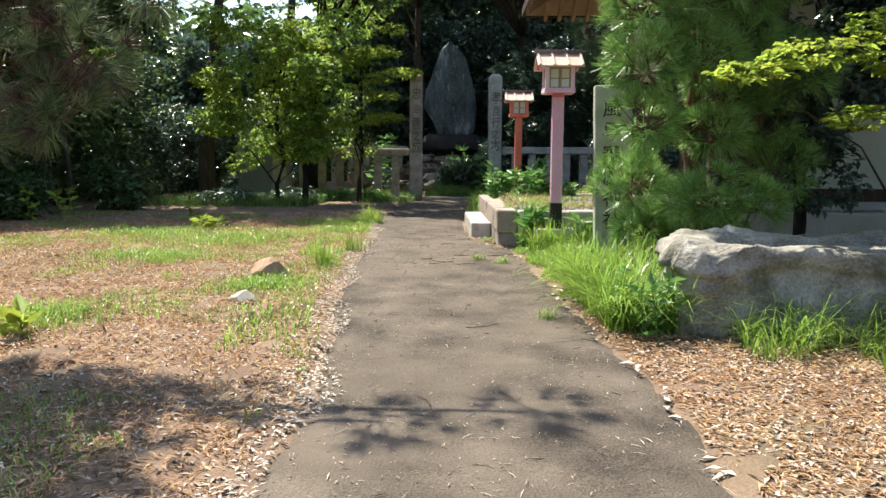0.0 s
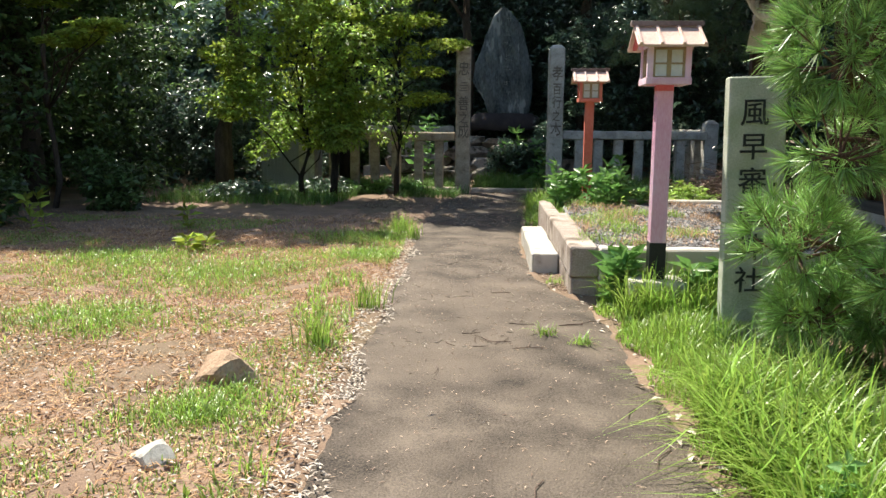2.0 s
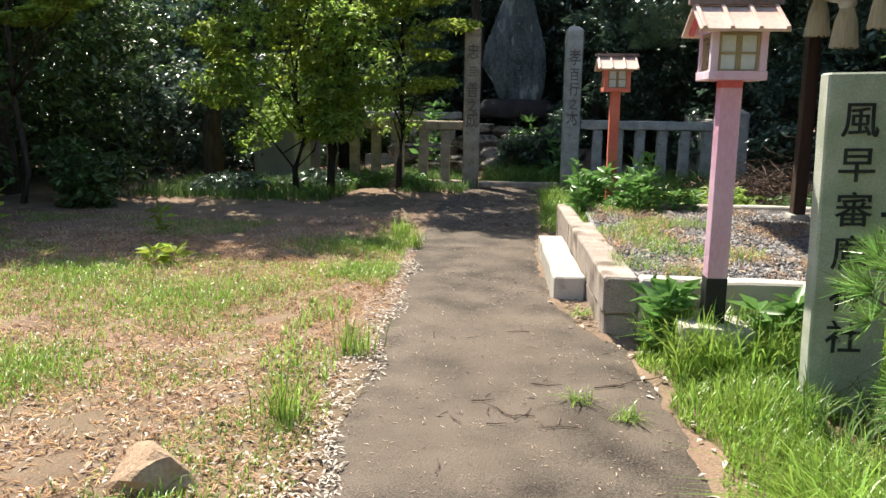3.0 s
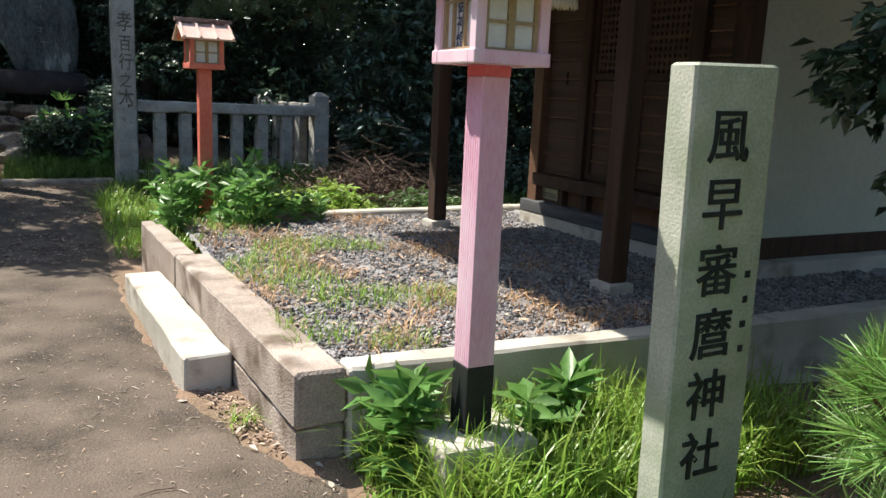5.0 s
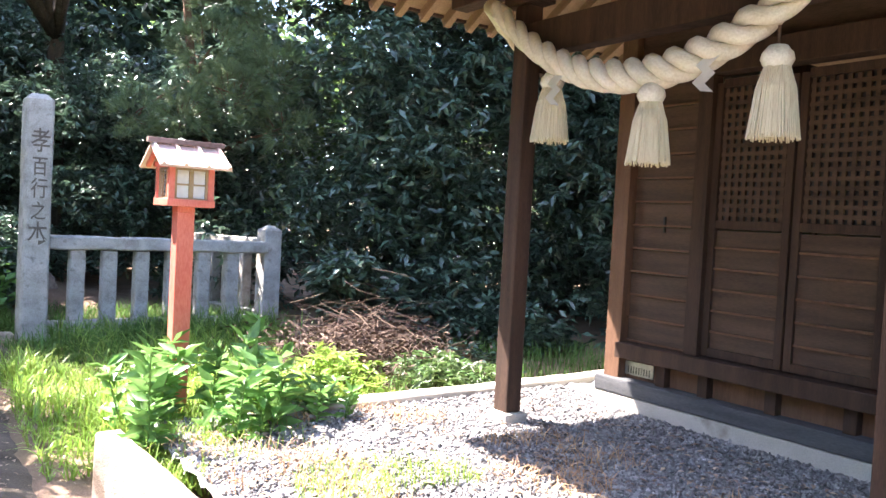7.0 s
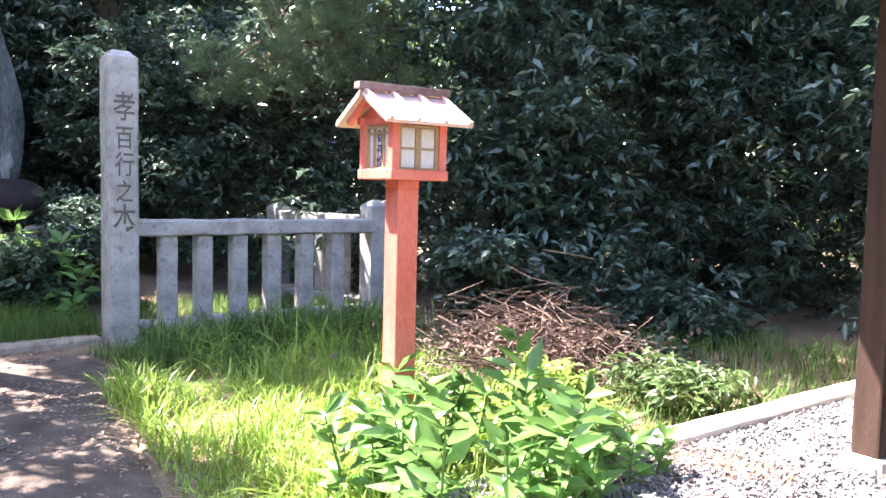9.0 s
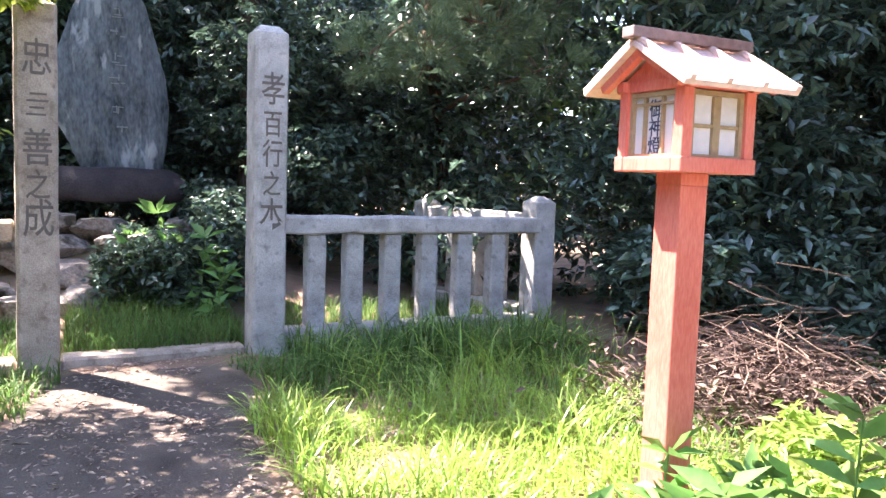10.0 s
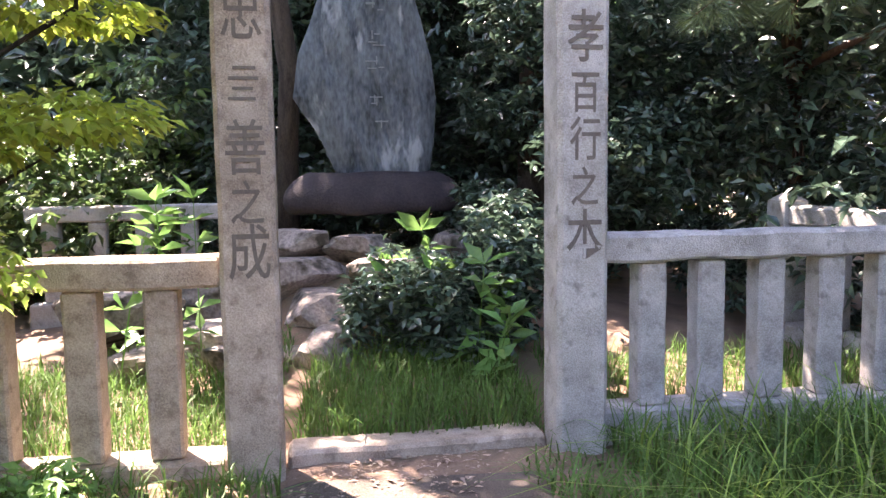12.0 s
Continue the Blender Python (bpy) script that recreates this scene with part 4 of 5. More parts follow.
def random_clumps(n, x0, x1, y0, y1, z0, z1, r0, r1):
    return [(rng.uniform(x0, x1), rng.uniform(y0, y1), rng.uniform(z0, z1), rng.uniform(r0, r1), rng.uniform(r0, r1) * 0.7) for _ in range(n)]


def thicket(name, x0, x1, y0, y1, z0, z1, n_clumps, r, n, leaf, size, label, droop=0.35):
    """A dense stand of leafy growth, past counting."""
    c = np.column_stack([rng.uniform(x0, x1, n_clumps), rng.uniform(y0, y1, n_clumps), rng.uniform(z0, z1, n_clumps)])
    rr = np.column_stack([rng.uniform(*r, n_clumps)] * 3) * np.array([1, 1, 0.75])
    p, d = clump_points(c, rr, n, 0.5)
    p = p[p[:, 2] > ground_z(p[:, 0], p[:, 1]) + 0.02]
    return tagged(leaves(name, p, size[0], size[1], leaf, None, droop, 0.55, None, 7), label, "bushes", kind="stuff")


# laurels beside and behind the shrine
thicket("laurel_thicket", 4.3, 9.5, 15.9, 18.2, 0.5, 6.8, 170, (0.45, 0.9), 62000, "laurel", (0.15, 0.058), "dense dark glossy laurel foliage")
thicket("laurel_thicket", 6.4, 9.5, 10.5, 16.0, 0.3, 6.8, 100, (0.5, 0.9), 26000, "laurel", (0.15, 0.06), "dense dark glossy laurel foliage")
thicket("laurel_thicket", 3.0, 11.0, 18.6, 20.6, 0.4, 9.0, 190, (0.6, 1.1), 62000, "laurel", (0.15, 0.066), "dense dark laurel foliage further in")
thicket("woodland_thicket", -2.4, 4.2, 21.9, 23.6, 0.8, 4.7, 110, (0.4, 0.85), 56000, "laurel", (0.14, 0.062), "dense dark woodland foliage behind the memorial")
thicket("woodland_thicket", -4.0, 6.0, 24.2, 26.5, 0.6, 10.0, 200, (0.8, 1.3), 34000, "laurel", (0.28, 0.14), "dense dark woodland foliage further in")
thicket("woodland_thicket", -9.5, -6.4, 9.5, 19.0, 0.3, 5.6, 170, (0.5, 1.0), 46000, "wood_leaf", (0.14, 0.065), "dense dark woodland foliage beside the lawn")
thicket("woodland_thicket", -14.0, -10.0, 6.0, 24.0, 0.3, 9.0, 220, (0.9, 1.5), 34000, "laurel", (0.30, 0.15), "dense dark woodland foliage further in")
thicket("woodland_thicket", -7.0, -2.4, 21.0, 23.4, 0.3, 2.6, 80, (0.5, 0.9), 26000, "wood_leaf", (0.14, 0.065), "dark undergrowth behind the fence")
thicket("woodland_thicket", -9.5, -4.2, 17.6, 20.6, 0.2, 2.2, 70, (0.5, 0.9), 22000, "laurel", (0.14, 0.065), "dark undergrowth beside the fence")
thicket("woodland_thicket", -10.5, -4.0, 24.6, 27.0, 0.3, 4.5, 120, (0.8, 1.3), 24000, "laurel", (0.30, 0.15), "dense dark woodland foliage further in")
thicket("far_woods", -15, -5, 29, 36, 0.5, 5.8, 120, (1.2, 2.0), 21000, "wood_leaf", (0.5, 0.28), "distant low woods under open sky")
thicket("far_woods", -34, -15, 29, 36, 0.5, 8.0, 140, (1.4, 2.6), 20000, "wood_leaf", (0.5, 0.28), "distant dark woods")
thicket("far_woods", -5, 28, 29, 36, 0.5, 8.0, 280, (1.4, 2.6), 40000, "wood_leaf", (0.5, 0.28), "distant dark woods")
thicket("far_woods", -34, -18, -10, 30, 0.5, 9.0, 260, (1.4, 2.6), 36000, "wood_leaf", (0.5, 0.28), "distant dark woods")
thicket("far_woods", 13, 26, -10, 30, 0.5, 9.0, 260, (1.4, 2.6), 36000, "wood_leaf", (0.5, 0.28), "distant dark woods")
thicket("far_woods", -24, 24, -22, -12, 0.5, 7.0, 220, (1.4, 2.6), 26000, "wood_leaf", (0.5, 0.28), "distant dark woods")

thicket("woodland_thicket", 0.9, 4.4, 19.9, 21.4, 0.6, 3.9, 70, (0.3, 0.6), 26000, "laurel", (0.11, 0.05), "sunlit woodland bushes behind the side fence")

thicket("laurel_thicket", 8.6, 13.0, 15.0, 20.0, 0.4, 9.5, 170, (0.6, 1.1), 34000, "laurel", (0.2, 0.085), "dense dark laurel foliage beyond the shrine")
# Leaf mass added above the view to keep sun off the laurels.
thicket("shade_canopy", 3.8, 10.0, 16.6, 21.5, 7.4, 10.5, 170, (0.7, 1.1), 30000, "laurel", (0.26, 0.12), "unseen canopy added to shade the laurels")

# Second added sun blocker, above the view near the fence end.
thicket("shade_canopy", 1.8, 4.0, 17.2, 20.0, 5.6, 8.2, 60, (0.5, 0.9), 15000, "laurel", (0.16, 0.075), "unseen canopy added to shade the bushes behind the shrine")

# trees that stand behind the lawn
# This crown is added above the view to dapple the path with shade.
tree(-3.3, 18.4, 8.0, 0.15, random_clumps(13, 0.7, 1.95, -4.1, -1.9, 3.95, 4.6, 0.24, 0.42), 3600, "wood_leaf", (0.13, 0.065), "tall slender tree with an unseen crown added to shade the path", (0.5, -0.6), "bark_shaded")
# Crown placed above the view to cast the shade edge on the lawn.
tree(-5.0, 16.4, 8.0, 0.17, random_clumps(15, -3.0, 1.2, -1.9, -0.5, 5.4, 6.8, 0.5, 0.9), 15000, "wood_leaf", (0.13, 0.065), "tall dark-trunked woodland tree, unseen crown added to shade the lawn", (0.5, 0.2))
tree(-4.3, 18.8, 9.0, 0.15, random_clumps(6, -2.4, -0.8, 1.8, 3.2, 6.4, 8.0, 0.5, 0.8), 5000, "wood_leaf", (0.13, 0.065), "tall slender woodland tree behind the fence", (0.9, 0.1))
tree(-7.2, 14.4, 7.5, 0.18, random_clumps(20, -2.0, 2.0, -1.4, 1.6, 2.6, 6.4, 0.7, 1.2), 26000, "wood_leaf", (0.13, 0.065), "tall dark-trunked woodland tree beside the lawn", (-0.3, 0.1))
# The eight high clumps are added to shade the end of the path.
tree(-2.9, 15.7, 3.6, 0.07, random_clumps(34, -1.8, 1.3, -0.9, 0.8, 1.15, 3.5, 0.28, 0.52) + random_clumps(8, 0.5, 1.8, 0.3, 1.9, 3.7, 4.8, 0.35, 0.6) + random_clumps(14, -1.7, 0.8, -0.8, 0.5, 0.85, 1.5, 0.22, 0.36), 19500, "shrub", (0.085, 0.042), "broad light-green small tree before the stone fence", (0.2, 0), "bark_shaded")
tree(-3.35, 15.5, 3.4, 0.05, random_clumps(20, -1.2, 0.9, -0.7, 0.5, 1.1, 3.4, 0.24, 0.46), 8500, "maple", (0.08, 0.05), "yellow-green young maple before the stone fence", (0.1, 0), "bark_shaded")
tree(-1.95, 16.25, 3.8, 0.05, [(a, c, z, r, q * 0.4) for a, c, z, r, q in random_clumps(26, -1.1, 0.9, -0.6, 0.45, 1.55, 3.5, 0.22, 0.42)], 7500, "maple", (0.075, 0.04), "yellow-green small tree beside the gate pillar", (0.1, 0), "bark_shaded", flat=0.8)
# Crown added above the view to shade the grass at the fence.
tree(1.4, 22.0, 10.0, 0.2, random_clumps(14, -2.6, 0.6, -3.8, -2.0, 5.0, 6.8, 0.5, 0.8), 9000, "laurel", (0.15, 0.065), "tall evergreen tree behind the memorial", (0.2, 0.1))
# Another added crown above the view, shading the ground at the gate.
tree(-1.2, 21.6, 8.0, 0.14, random_clumps(12, -1.2, 0.7, -2.6, -1.0, 4.9, 6.4, 0.45, 0.75), 9000, "wood_leaf", (0.13, 0.06), "leafy tree with an unseen crown added to shade the gate", (0.0, -0.8))
tree(-1.9, 23.0, 10.0, 0.2, random_clumps(12, -2.4, 0.9, -1.0, 1.6, 4.4, 8.0, 0.6, 1.0), 11000, "wood_leaf", (0.14, 0.065), "tall evergreen tree behind the memorial", (0.2, 0.1))


# ---- pines ----
def needles(name, p, d, n_per, length, mat, parent):
    """Tufts of needles at p, fanned round d."""
    t = np.repeat(p, n_per, 0)
    a = unit(np.repeat(d, n_per, 0) * 0.9 + rng.normal(size=t.shape) * 0.5)
    s = unit(np.cross(a, rng.normal(size=t.shape)))
    L = length * rng.uniform(0.7, 1.15, (len(t), 1))
    base = t + a * 0.012
    w = 0.0023
    tip = base + a * L + np.array([0, 0, -0.012])
    v = np.stack([base - s * w, base + s * w, tip + s * w * 0.3, tip - s * w * 0.3], 1).reshape(-1, 3)
    return arrays(name, v, np.arange(len(v)).reshape(-1, 4), mat, parent)


def pine(x, y, trunk, r0, clumps, tufts, label, dead=0.0, n_per=66, length=0.14, mat="needle"):
    """Pine: bent trunk, a limb with shoots to each clump, tufts of needles. clumps: (x, y, z, r) in plan."""
    z0 = float(ground_z(x, y)) - 0.08
    th = empty("pine_tree", pose(x, y, z0), label, "pine tree", "pines")
    org = np.array([x, y, z0])
    tp = [tuple(np.array(q) - org) for q in trunk]
    part("trunk", tube(tp, [r0 * (1 - 0.6 * i / (len(tp) - 1)) for i in range(len(tp))], 10), "pinebark", th, smooth=True)
    c = np.array([q[:3] for q in clumps]) - org
    for q in c:
        i = min(range(len(tp)), key=lambda k: (Vector(tp[k]) - Vector(q)).length + (0.4 if tp[k][2] > q[2] else 0))
        part("limb", tube(limb_points(tp[i], q, 0.03, 5, 0.03), [r0 * 0.34, r0 * 0.28, r0 * 0.2, r0 * 0.14, r0 * 0.08], 6), "pinebark", th, smooth=True)
    r = np.array([(q[3], q[3], q[3] * 0.8) for q in clumps])
    p, d = clump_points(c, r, tufts, 0.62)
    d = unit(d + np.array([0, 0, 0.55]))
    k = int(len(p) * dead)
    bm = bmesh.new()
    for j in range(0, len(p), 3):
        q = Vector(p[j])
        tube([q - Vector(d[j]) * 0.16, q + Vector(d[j]) * 0.03], [0.006, 0.003], 4, bm)
    tagged(part("shoot_wood", bm, "pinebark", th), kind="stuff")
    needles("needles", p[k:], d[k:], n_per, length, mat, th)
    if k:
        needles("dead_needles", p[:k], d[:k], n_per, length, "twig", th)
    return th


pine(2.15, 6.95, [(2.15, 6.95, 0.2), (2.1, 6.95, 0.8), (2.0, 7.0, 1.4), (2.05, 6.95, 2.0), (1.95, 7.0, 2.7), (2.05, 7.0, 3.5)], 0.09,
     [(1.56, 6.9, 1.04, 0.27), (1.66, 6.88, 0.72, 0.2), (1.95, 6.95, 0.72, 0.24), (2.02, 6.3, 0.97, 0.22), (2.25, 6.3, 0.93, 0.19), (1.84, 6.4, 0.93, 0.15), (1.60, 6.6, 1.5, 0.22), (1.58, 6.55, 1.9, 0.29), (1.58, 6.55, 2.3, 0.31), (1.95, 6.6, 1.95, 0.28), (1.95, 6.6, 2.4, 0.3),
      (1.72, 6.6, 2.75, 0.36), (2.12, 6.75, 1.42, 0.2), (2.3, 6.95, 2.05, 0.32), (2.4, 6.95, 2.6, 0.4), (1.95, 7.3, 3.3, 0.4), (2.5, 7.2, 3.2, 0.45), (2.55, 7.1, 1.5, 0.28), (2.25, 7.05, 1.75, 0.28), (2.7, 7.0, 1.15, 0.26), (2.75, 7.0, 1.9, 0.3),
      # Unseen high clumps, added to shade the inside of the pine.
      (1.9, 8.1, 3.7, 0.42), (2.3, 8.0, 3.9, 0.45), (2.1, 7.7, 3.4, 0.4), (2.6, 7.8, 3.7, 0.45)],
     2500, "dense bright-green young pine beside the name stone", 0.0, 54, 0.115)
pine(-2.75, 5.0, [(-2.75, 5.0, 0.15), (-2.7, 5.0, 1.0), (-2.6, 4.95, 2.0), (-2.7, 4.9, 3.0), (-2.6, 4.9, 4.0)], 0.13,
     [(-1.50, 4.75, 1.72, 0.22), (-1.77, 4.8, 1.95, 0.26), (-1.64, 4.7, 1.45, 0.2), (-2.02, 4.9, 1.75, 0.3), (-2.17, 4.7, 2.1, 0.3), (-1.22, 4.95, 2.1, 0.2), (-1.82, 4.6, 2.6, 0.35), (-2.52, 4.7, 2.3, 0.4), (-2.22, 4.5, 3.1, 0.45), (-3.12, 4.4, 2.7, 0.5), (-0.92, 5.1, 2.75, 0.22), (-0.42, 5.3, 2.95, 0.2), (-1.97, 4.5, 1.35, 0.2)],
     760, "old pine with browning needles leaning over the lawn", 0.25, 60, 0.13, "needle_d")
pine(3.9, 20.6, [(3.9, 20.6, 0.3), (3.7, 20.4, 1.6), (3.4, 20.0, 2.6), (2.9, 19.4, 3.6), (2.6, 19.0, 5.0)], 0.12,
     [(1.9, 18.3, 2.95, 0.3), (2.4, 18.1, 3.05, 0.4), (3.0, 18.0, 3.3, 0.45), (2.8, 18.3, 3.9, 0.5), (3.6, 18.2, 3.7, 0.5), (3.2, 18.5, 4.7, 0.6), (3.7, 17.9, 2.95, 0.35)],
     520, "soft grey-green pine reaching over the fence", 0.0, 60, 0.16, "needle_d")

tree(-6.3, 13.4, 3.6, 0.05, [(1.55, -1.35, 2.4, 0.28, 0.06), (1.2, -1.0, 2.35, 0.3, 0.07), (0.95, -0.7, 2.3, 0.3, 0.06), (1.0, -1.2, 2.25, 0.25, 0.06), (1.7, -1.2, 2.45, 0.2, 0.05), (0.3, -0.4, 2.9, 0.4, 0.15)], 2600, "maple", (0.08, 0.05),
     "thin bare-branched maple with level sprays of leaves", (0.1, -0.1), droop=0.05, flat=0.9)

# maple sprays beside the trough
tree(3.7, 6.9, 3.4, 0.028, [(-1.72, -1.4, 1.48, 0.26, 0.07), (-1.4, -1.45, 1.58, 0.28, 0.08), (-1.0, -1.35, 1.22, 0.3, 0.08), (-0.75, -1.35, 1.55, 0.32, 0.1), (-0.35, -1.3, 1.2, 0.32, 0.1),
                           (-0.9, -1.3, 1.75, 0.3, 0.1), (-0.3, -1.2, 1.8, 0.35, 0.12), (-0.5, -1.1, 2.1, 0.4, 0.15), (0.0, -1.0, 1.5, 0.4, 0.15), (-1.2, -1.0, 2.1, 0.35, 0.12), (-0.1, -1.2, 1.0, 0.3, 0.1)], 5200, "maple", (0.055, 0.04),
     "slender maple with level sprays above the trough", (-0.3, -0.6), droop=0.1, flat=0.9)
# Added crown, mostly out of view, that keeps skylight off the wall.
tree(5.0, 7.1, 4.8, 0.09, random_clumps(22, -1.6, 1.4, -0.9, 1.3, 2.5, 4.6, 0.45, 0.8), 12000, "laurel", (0.12, 0.055), "dark evergreen tree added to shade the shrine wall", (0.0, 0.1))


tree(3.2, 7.9, 3.2, 0.06, random_clumps(20, -0.9, 0.7, -0.5, 0.05, 0.8, 2.7, 0.28, 0.5), 18000, "laurel", (0.08, 0.038), "dark dense evergreen between pine and shrine wall", (0.0, 0.0), "bark_shaded")


# ---- weeds and bushes ----
def weed(x, y, h, label="tall broad-leaved green weed at the lantern", leaf=0.15, name="weed_plant", z=None, mat="weed", k=9):
    z0 = float(ground_z(x, y)) if z is None else z
    th = empty(name, pose(x, y, z0 - 0.02, 0, 0, rng.uniform(0, 360)), label, "plant", "weeds")
    lean = rng.normal(size=2) * 0.12 * h
    bm = tube([(0, 0, 0), (lean[0] * 0.4, lean[1] * 0.4, h * 0.5), (lean[0], lean[1], h)], [0.006, 0.005, 0.003], 5)
    part("stem", bm, mat, th)
    pts, out = [], []
    for i in range(k):
        q = 0.25 + 0.75 * i / (k - 1)
        for j in range(3 if i < k - 1 else 5):
            t = 2.1 * j + 0.9 * i + rng.uniform(-0.3, 0.3)
            pts.append((lean[0] * q * q, lean[1] * q * q, h * q))
            out.append((math.cos(t) * 1.6, math.sin(t) * 1.6, 0.5 + q * 0.6))
    leaves("foliage", np.array(pts), leaf, leaf * 0.4, mat, th, 0.0, 0.3, np.array(out))
    return th


for k in range(26):
    weed(rng.uniform(0.55, 1.3), rng.uniform(11.75, 12.75), rng.uniform(0.3, 0.55) + (0.12 if k % 3 == 0 else 0), leaf=0.135, z=0.52)
for k in range(7):
    weed(rng.uniform(1.2, 1.7), rng.uniform(11.9, 12.2), rng.uniform(0.12, 0.22), "low green weed at the end of the kerb", 0.09, z=0.66)
for k in range(9):
    weed(rng.uniform(1.2, 1.6), rng.uniform(4.9, 5.7), rng.uniform(0.18, 0.32), "pale broad-leaved weed in the verge grass", 0.08)
for k in range(7):
    weed(rng.uniform(0.85, 1.0), rng.uniform(8.35, 8.55), rng.uniform(0.25, 0.42))
for k in range(5):
    weed(rng.uniform(1.25, 2.0), rng.uniform(8.3, 8.5), rng.uniform(0.22, 0.36), "small green weed beside the pink lantern")
for x, y, h in ((-2.9, 10.15, 0.14), (-2.75, 10.2, 0.12), (-3.53, 11.6, 0.24), (-5.0, 11.2, 0.4), (-5.5, 11.0, 0.42), (-5.3, 11.4, 0.35), (-2.0, 4.9, 0.12)):
    weed(x, y, h, "yellow-green seedling in the dry lawn", 0.17, "seedling", None, "maple", 4)
for x, y, h in ((0.35, 18.35, 0.75), (0.15, 18.6, 0.9), (0.6, 18.5, 0.6), (-0.2, 18.7, 0.65), (0.42, 18.1, 0.5)):
    weed(x, y, h, "broad-leaved plant at the foot of the mound", 0.2, "weed_plant", None, "weed", 6)
for x, y, h in ((-1.75, 18.6, 1.15), (-1.5, 18.7, 1.2), (-2.0, 18.5, 1.1), (-1.65, 18.4, 1.25)):
    weed(x, y, h, "sunlit leafy plant behind the fence", 0.2, "weed_plant", None, "weed", 7)


def bush(x, y, z, rx, rz_, n, leaf, size, label, mat_twig="bark"):
    z0 = float(ground_z(x, y))
    th = empty("bush", pose(x, y, z0), label, "bush", "bushes")
    for k in range(7):
        t = 0.9 * k
        part("stem", tube(limb_points((0, 0, -0.05), (math.cos(t) * rx * 0.6, math.sin(t) * rx * 0.6, z - z0 + rz_ * 0.4), 0.05, 4, 0.03), [0.014, 0.011, 0.008, 0.004], 5), mat_twig, th)
    cs = [(rng.uniform(-0.5, 0.5) * rx, rng.uniform(-0.5, 0.5) * rx, z - z0 + rng.uniform(-0.6, 0.6) * rz_) for _ in range(9)]
    p, d = clump_points(cs, [(rx * 0.5, rx * 0.5, rz_ * 0.5)] * 9, n, 0.4)
    p = p[p[:, 2] > 0.02]
    leaves("foliage", p, size[0], size[1], leaf, th, 0.2, 0.6, None, 6)
    return th


bush(-0.05, 18.75, 0.85, 0.6, 0.55, 5200, "laurel", (0.09, 0.045), "dark-green bush growing over the mound")
bush(0.5, 18.9, 1.0, 0.55, 0.65, 4600, "laurel", (0.09, 0.045), "dark-green bush growing over the mound")
bush(0.75, 19.9, 1.35, 0.45, 0.4, 2600, "laurel", (0.09, 0.045), "dark-green bush beside the memorial")
bush(4.9, 16.2, 0.9, 0.6, 0.55, 3800, "laurel", (0.13, 0.06), "glossy green bush before the fence")
bush(3.75, 15.7, 0.95, 0.6, 0.5, 4200, "laurel", (0.13, 0.06), "glossy green bush at the fence end")
bush(4.35, 17.0, 0.8, 0.6, 0.6, 4200, "laurel", (0.12, 0.055), "glossy green bush beside the fence end post")
bush(4.7, 15.6, 0.6, 0.7, 0.35, 2600, "laurel", (0.13, 0.06), "dark green bush in the shade behind the shrine")
bush(5.6, 15.0, 0.6, 0.7, 0.35, 2400, "laurel", (0.13, 0.06), "dark green bush in the shade behind the shrine")
bush(4.1, 14.1, 0.45, 0.5, 0.2, 1200, "laurel", (0.11, 0.045), "low dark green undergrowth behind the shrine")
for bx, by in ((-2.9, 16.55), (-2.35, 16.65), (-1.75, 16.6), (-3.4, 16.5)):
    bush(bx, by, 0.42, 0.32, 0.16, 700, "weed", (0.09, 0.03), "low leafy weeds at the foot of the brownish fence")
bush(-4.4, 15.3, 0.45, 0.7, 0.3, 2600, "laurel", (0.1, 0.04), "low undergrowth in shade")
bush(-3.3, 16.2, 0.4, 0.6, 0.25, 1800, "laurel", (0.1, 0.04), "low undergrowth in shade")
bush(-5.6, 13.6, 0.7, 0.7, 0.5, 3200, "wood_leaf", (0.11, 0.05), "low dark undergrowth beside the lawn")
bush(-6.0, 11.4, 0.6, 0.6, 0.4, 2600, "wood_leaf", (0.11, 0.05), "low dark undergrowth beside the lawn")
bush(2.35, 13.3, 0.6, 0.45, 0.22, 1600, "shrub", (0.09, 0.03), "low bright ferny weeds behind the kerb")
bush(1.75, 13.0, 0.6, 0.4, 0.2, 1400, "shrub", (0.09, 0.03), "low bright ferny weeds behind the kerb")
bush(3.3, 13.2, 0.55, 0.5, 0.2, 1400, "wood_leaf", (0.09, 0.03), "low ferny weeds behind the kerb")

# brush pile
pts_bm = bmesh.new()
for k in range(1100):
    c = np.array([rng.normal(3.2, 0.48), rng.normal(14.5, 0.42), 0.0])
    c[2] = 0.42 + abs(rng.normal(0, 0.28)) * max(0.0, 1 - ((c[0] - 3.2) ** 2 + (c[1] - 14.5) ** 2) / 1.4)
    t = rng.uniform(0, 6.28)
    d = np.array([math.cos(t), math.sin(t), rng.normal(0, 0.25)]) * rng.uniform(0.1, 0.32)
    tube([tuple(c - d), tuple(c + rng.normal(size=3) * 0.03), tuple(c + d)], [0.0045, 0.004, 0.002], 4, pts_bm)
tagged(part("brush_pile", pts_bm, "twig"), "heap of dry brown cut branches", "brush pile", kind="stuff")

# ribbed shed behind the fence end
shed = empty("shed", pose(-4.25, 17.9, 0.3), "small grey ribbed metal shed in deep shade", "shed")
part("wall", box((0.96, 0.8, 1.6), (0, 0, 0), 0.01), "shedgrey", shed)
for k in range(14):
    part("rib", box((0.022, 0.02, 1.56), (-0.44 + 0.068 * k, -0.409, 0.02), 0.004), "shedgrey", shed)
part("roof", box((1.06, 0.92, 0.05), (0, 0, 1.603), 0.01), "shedgrey", shed)

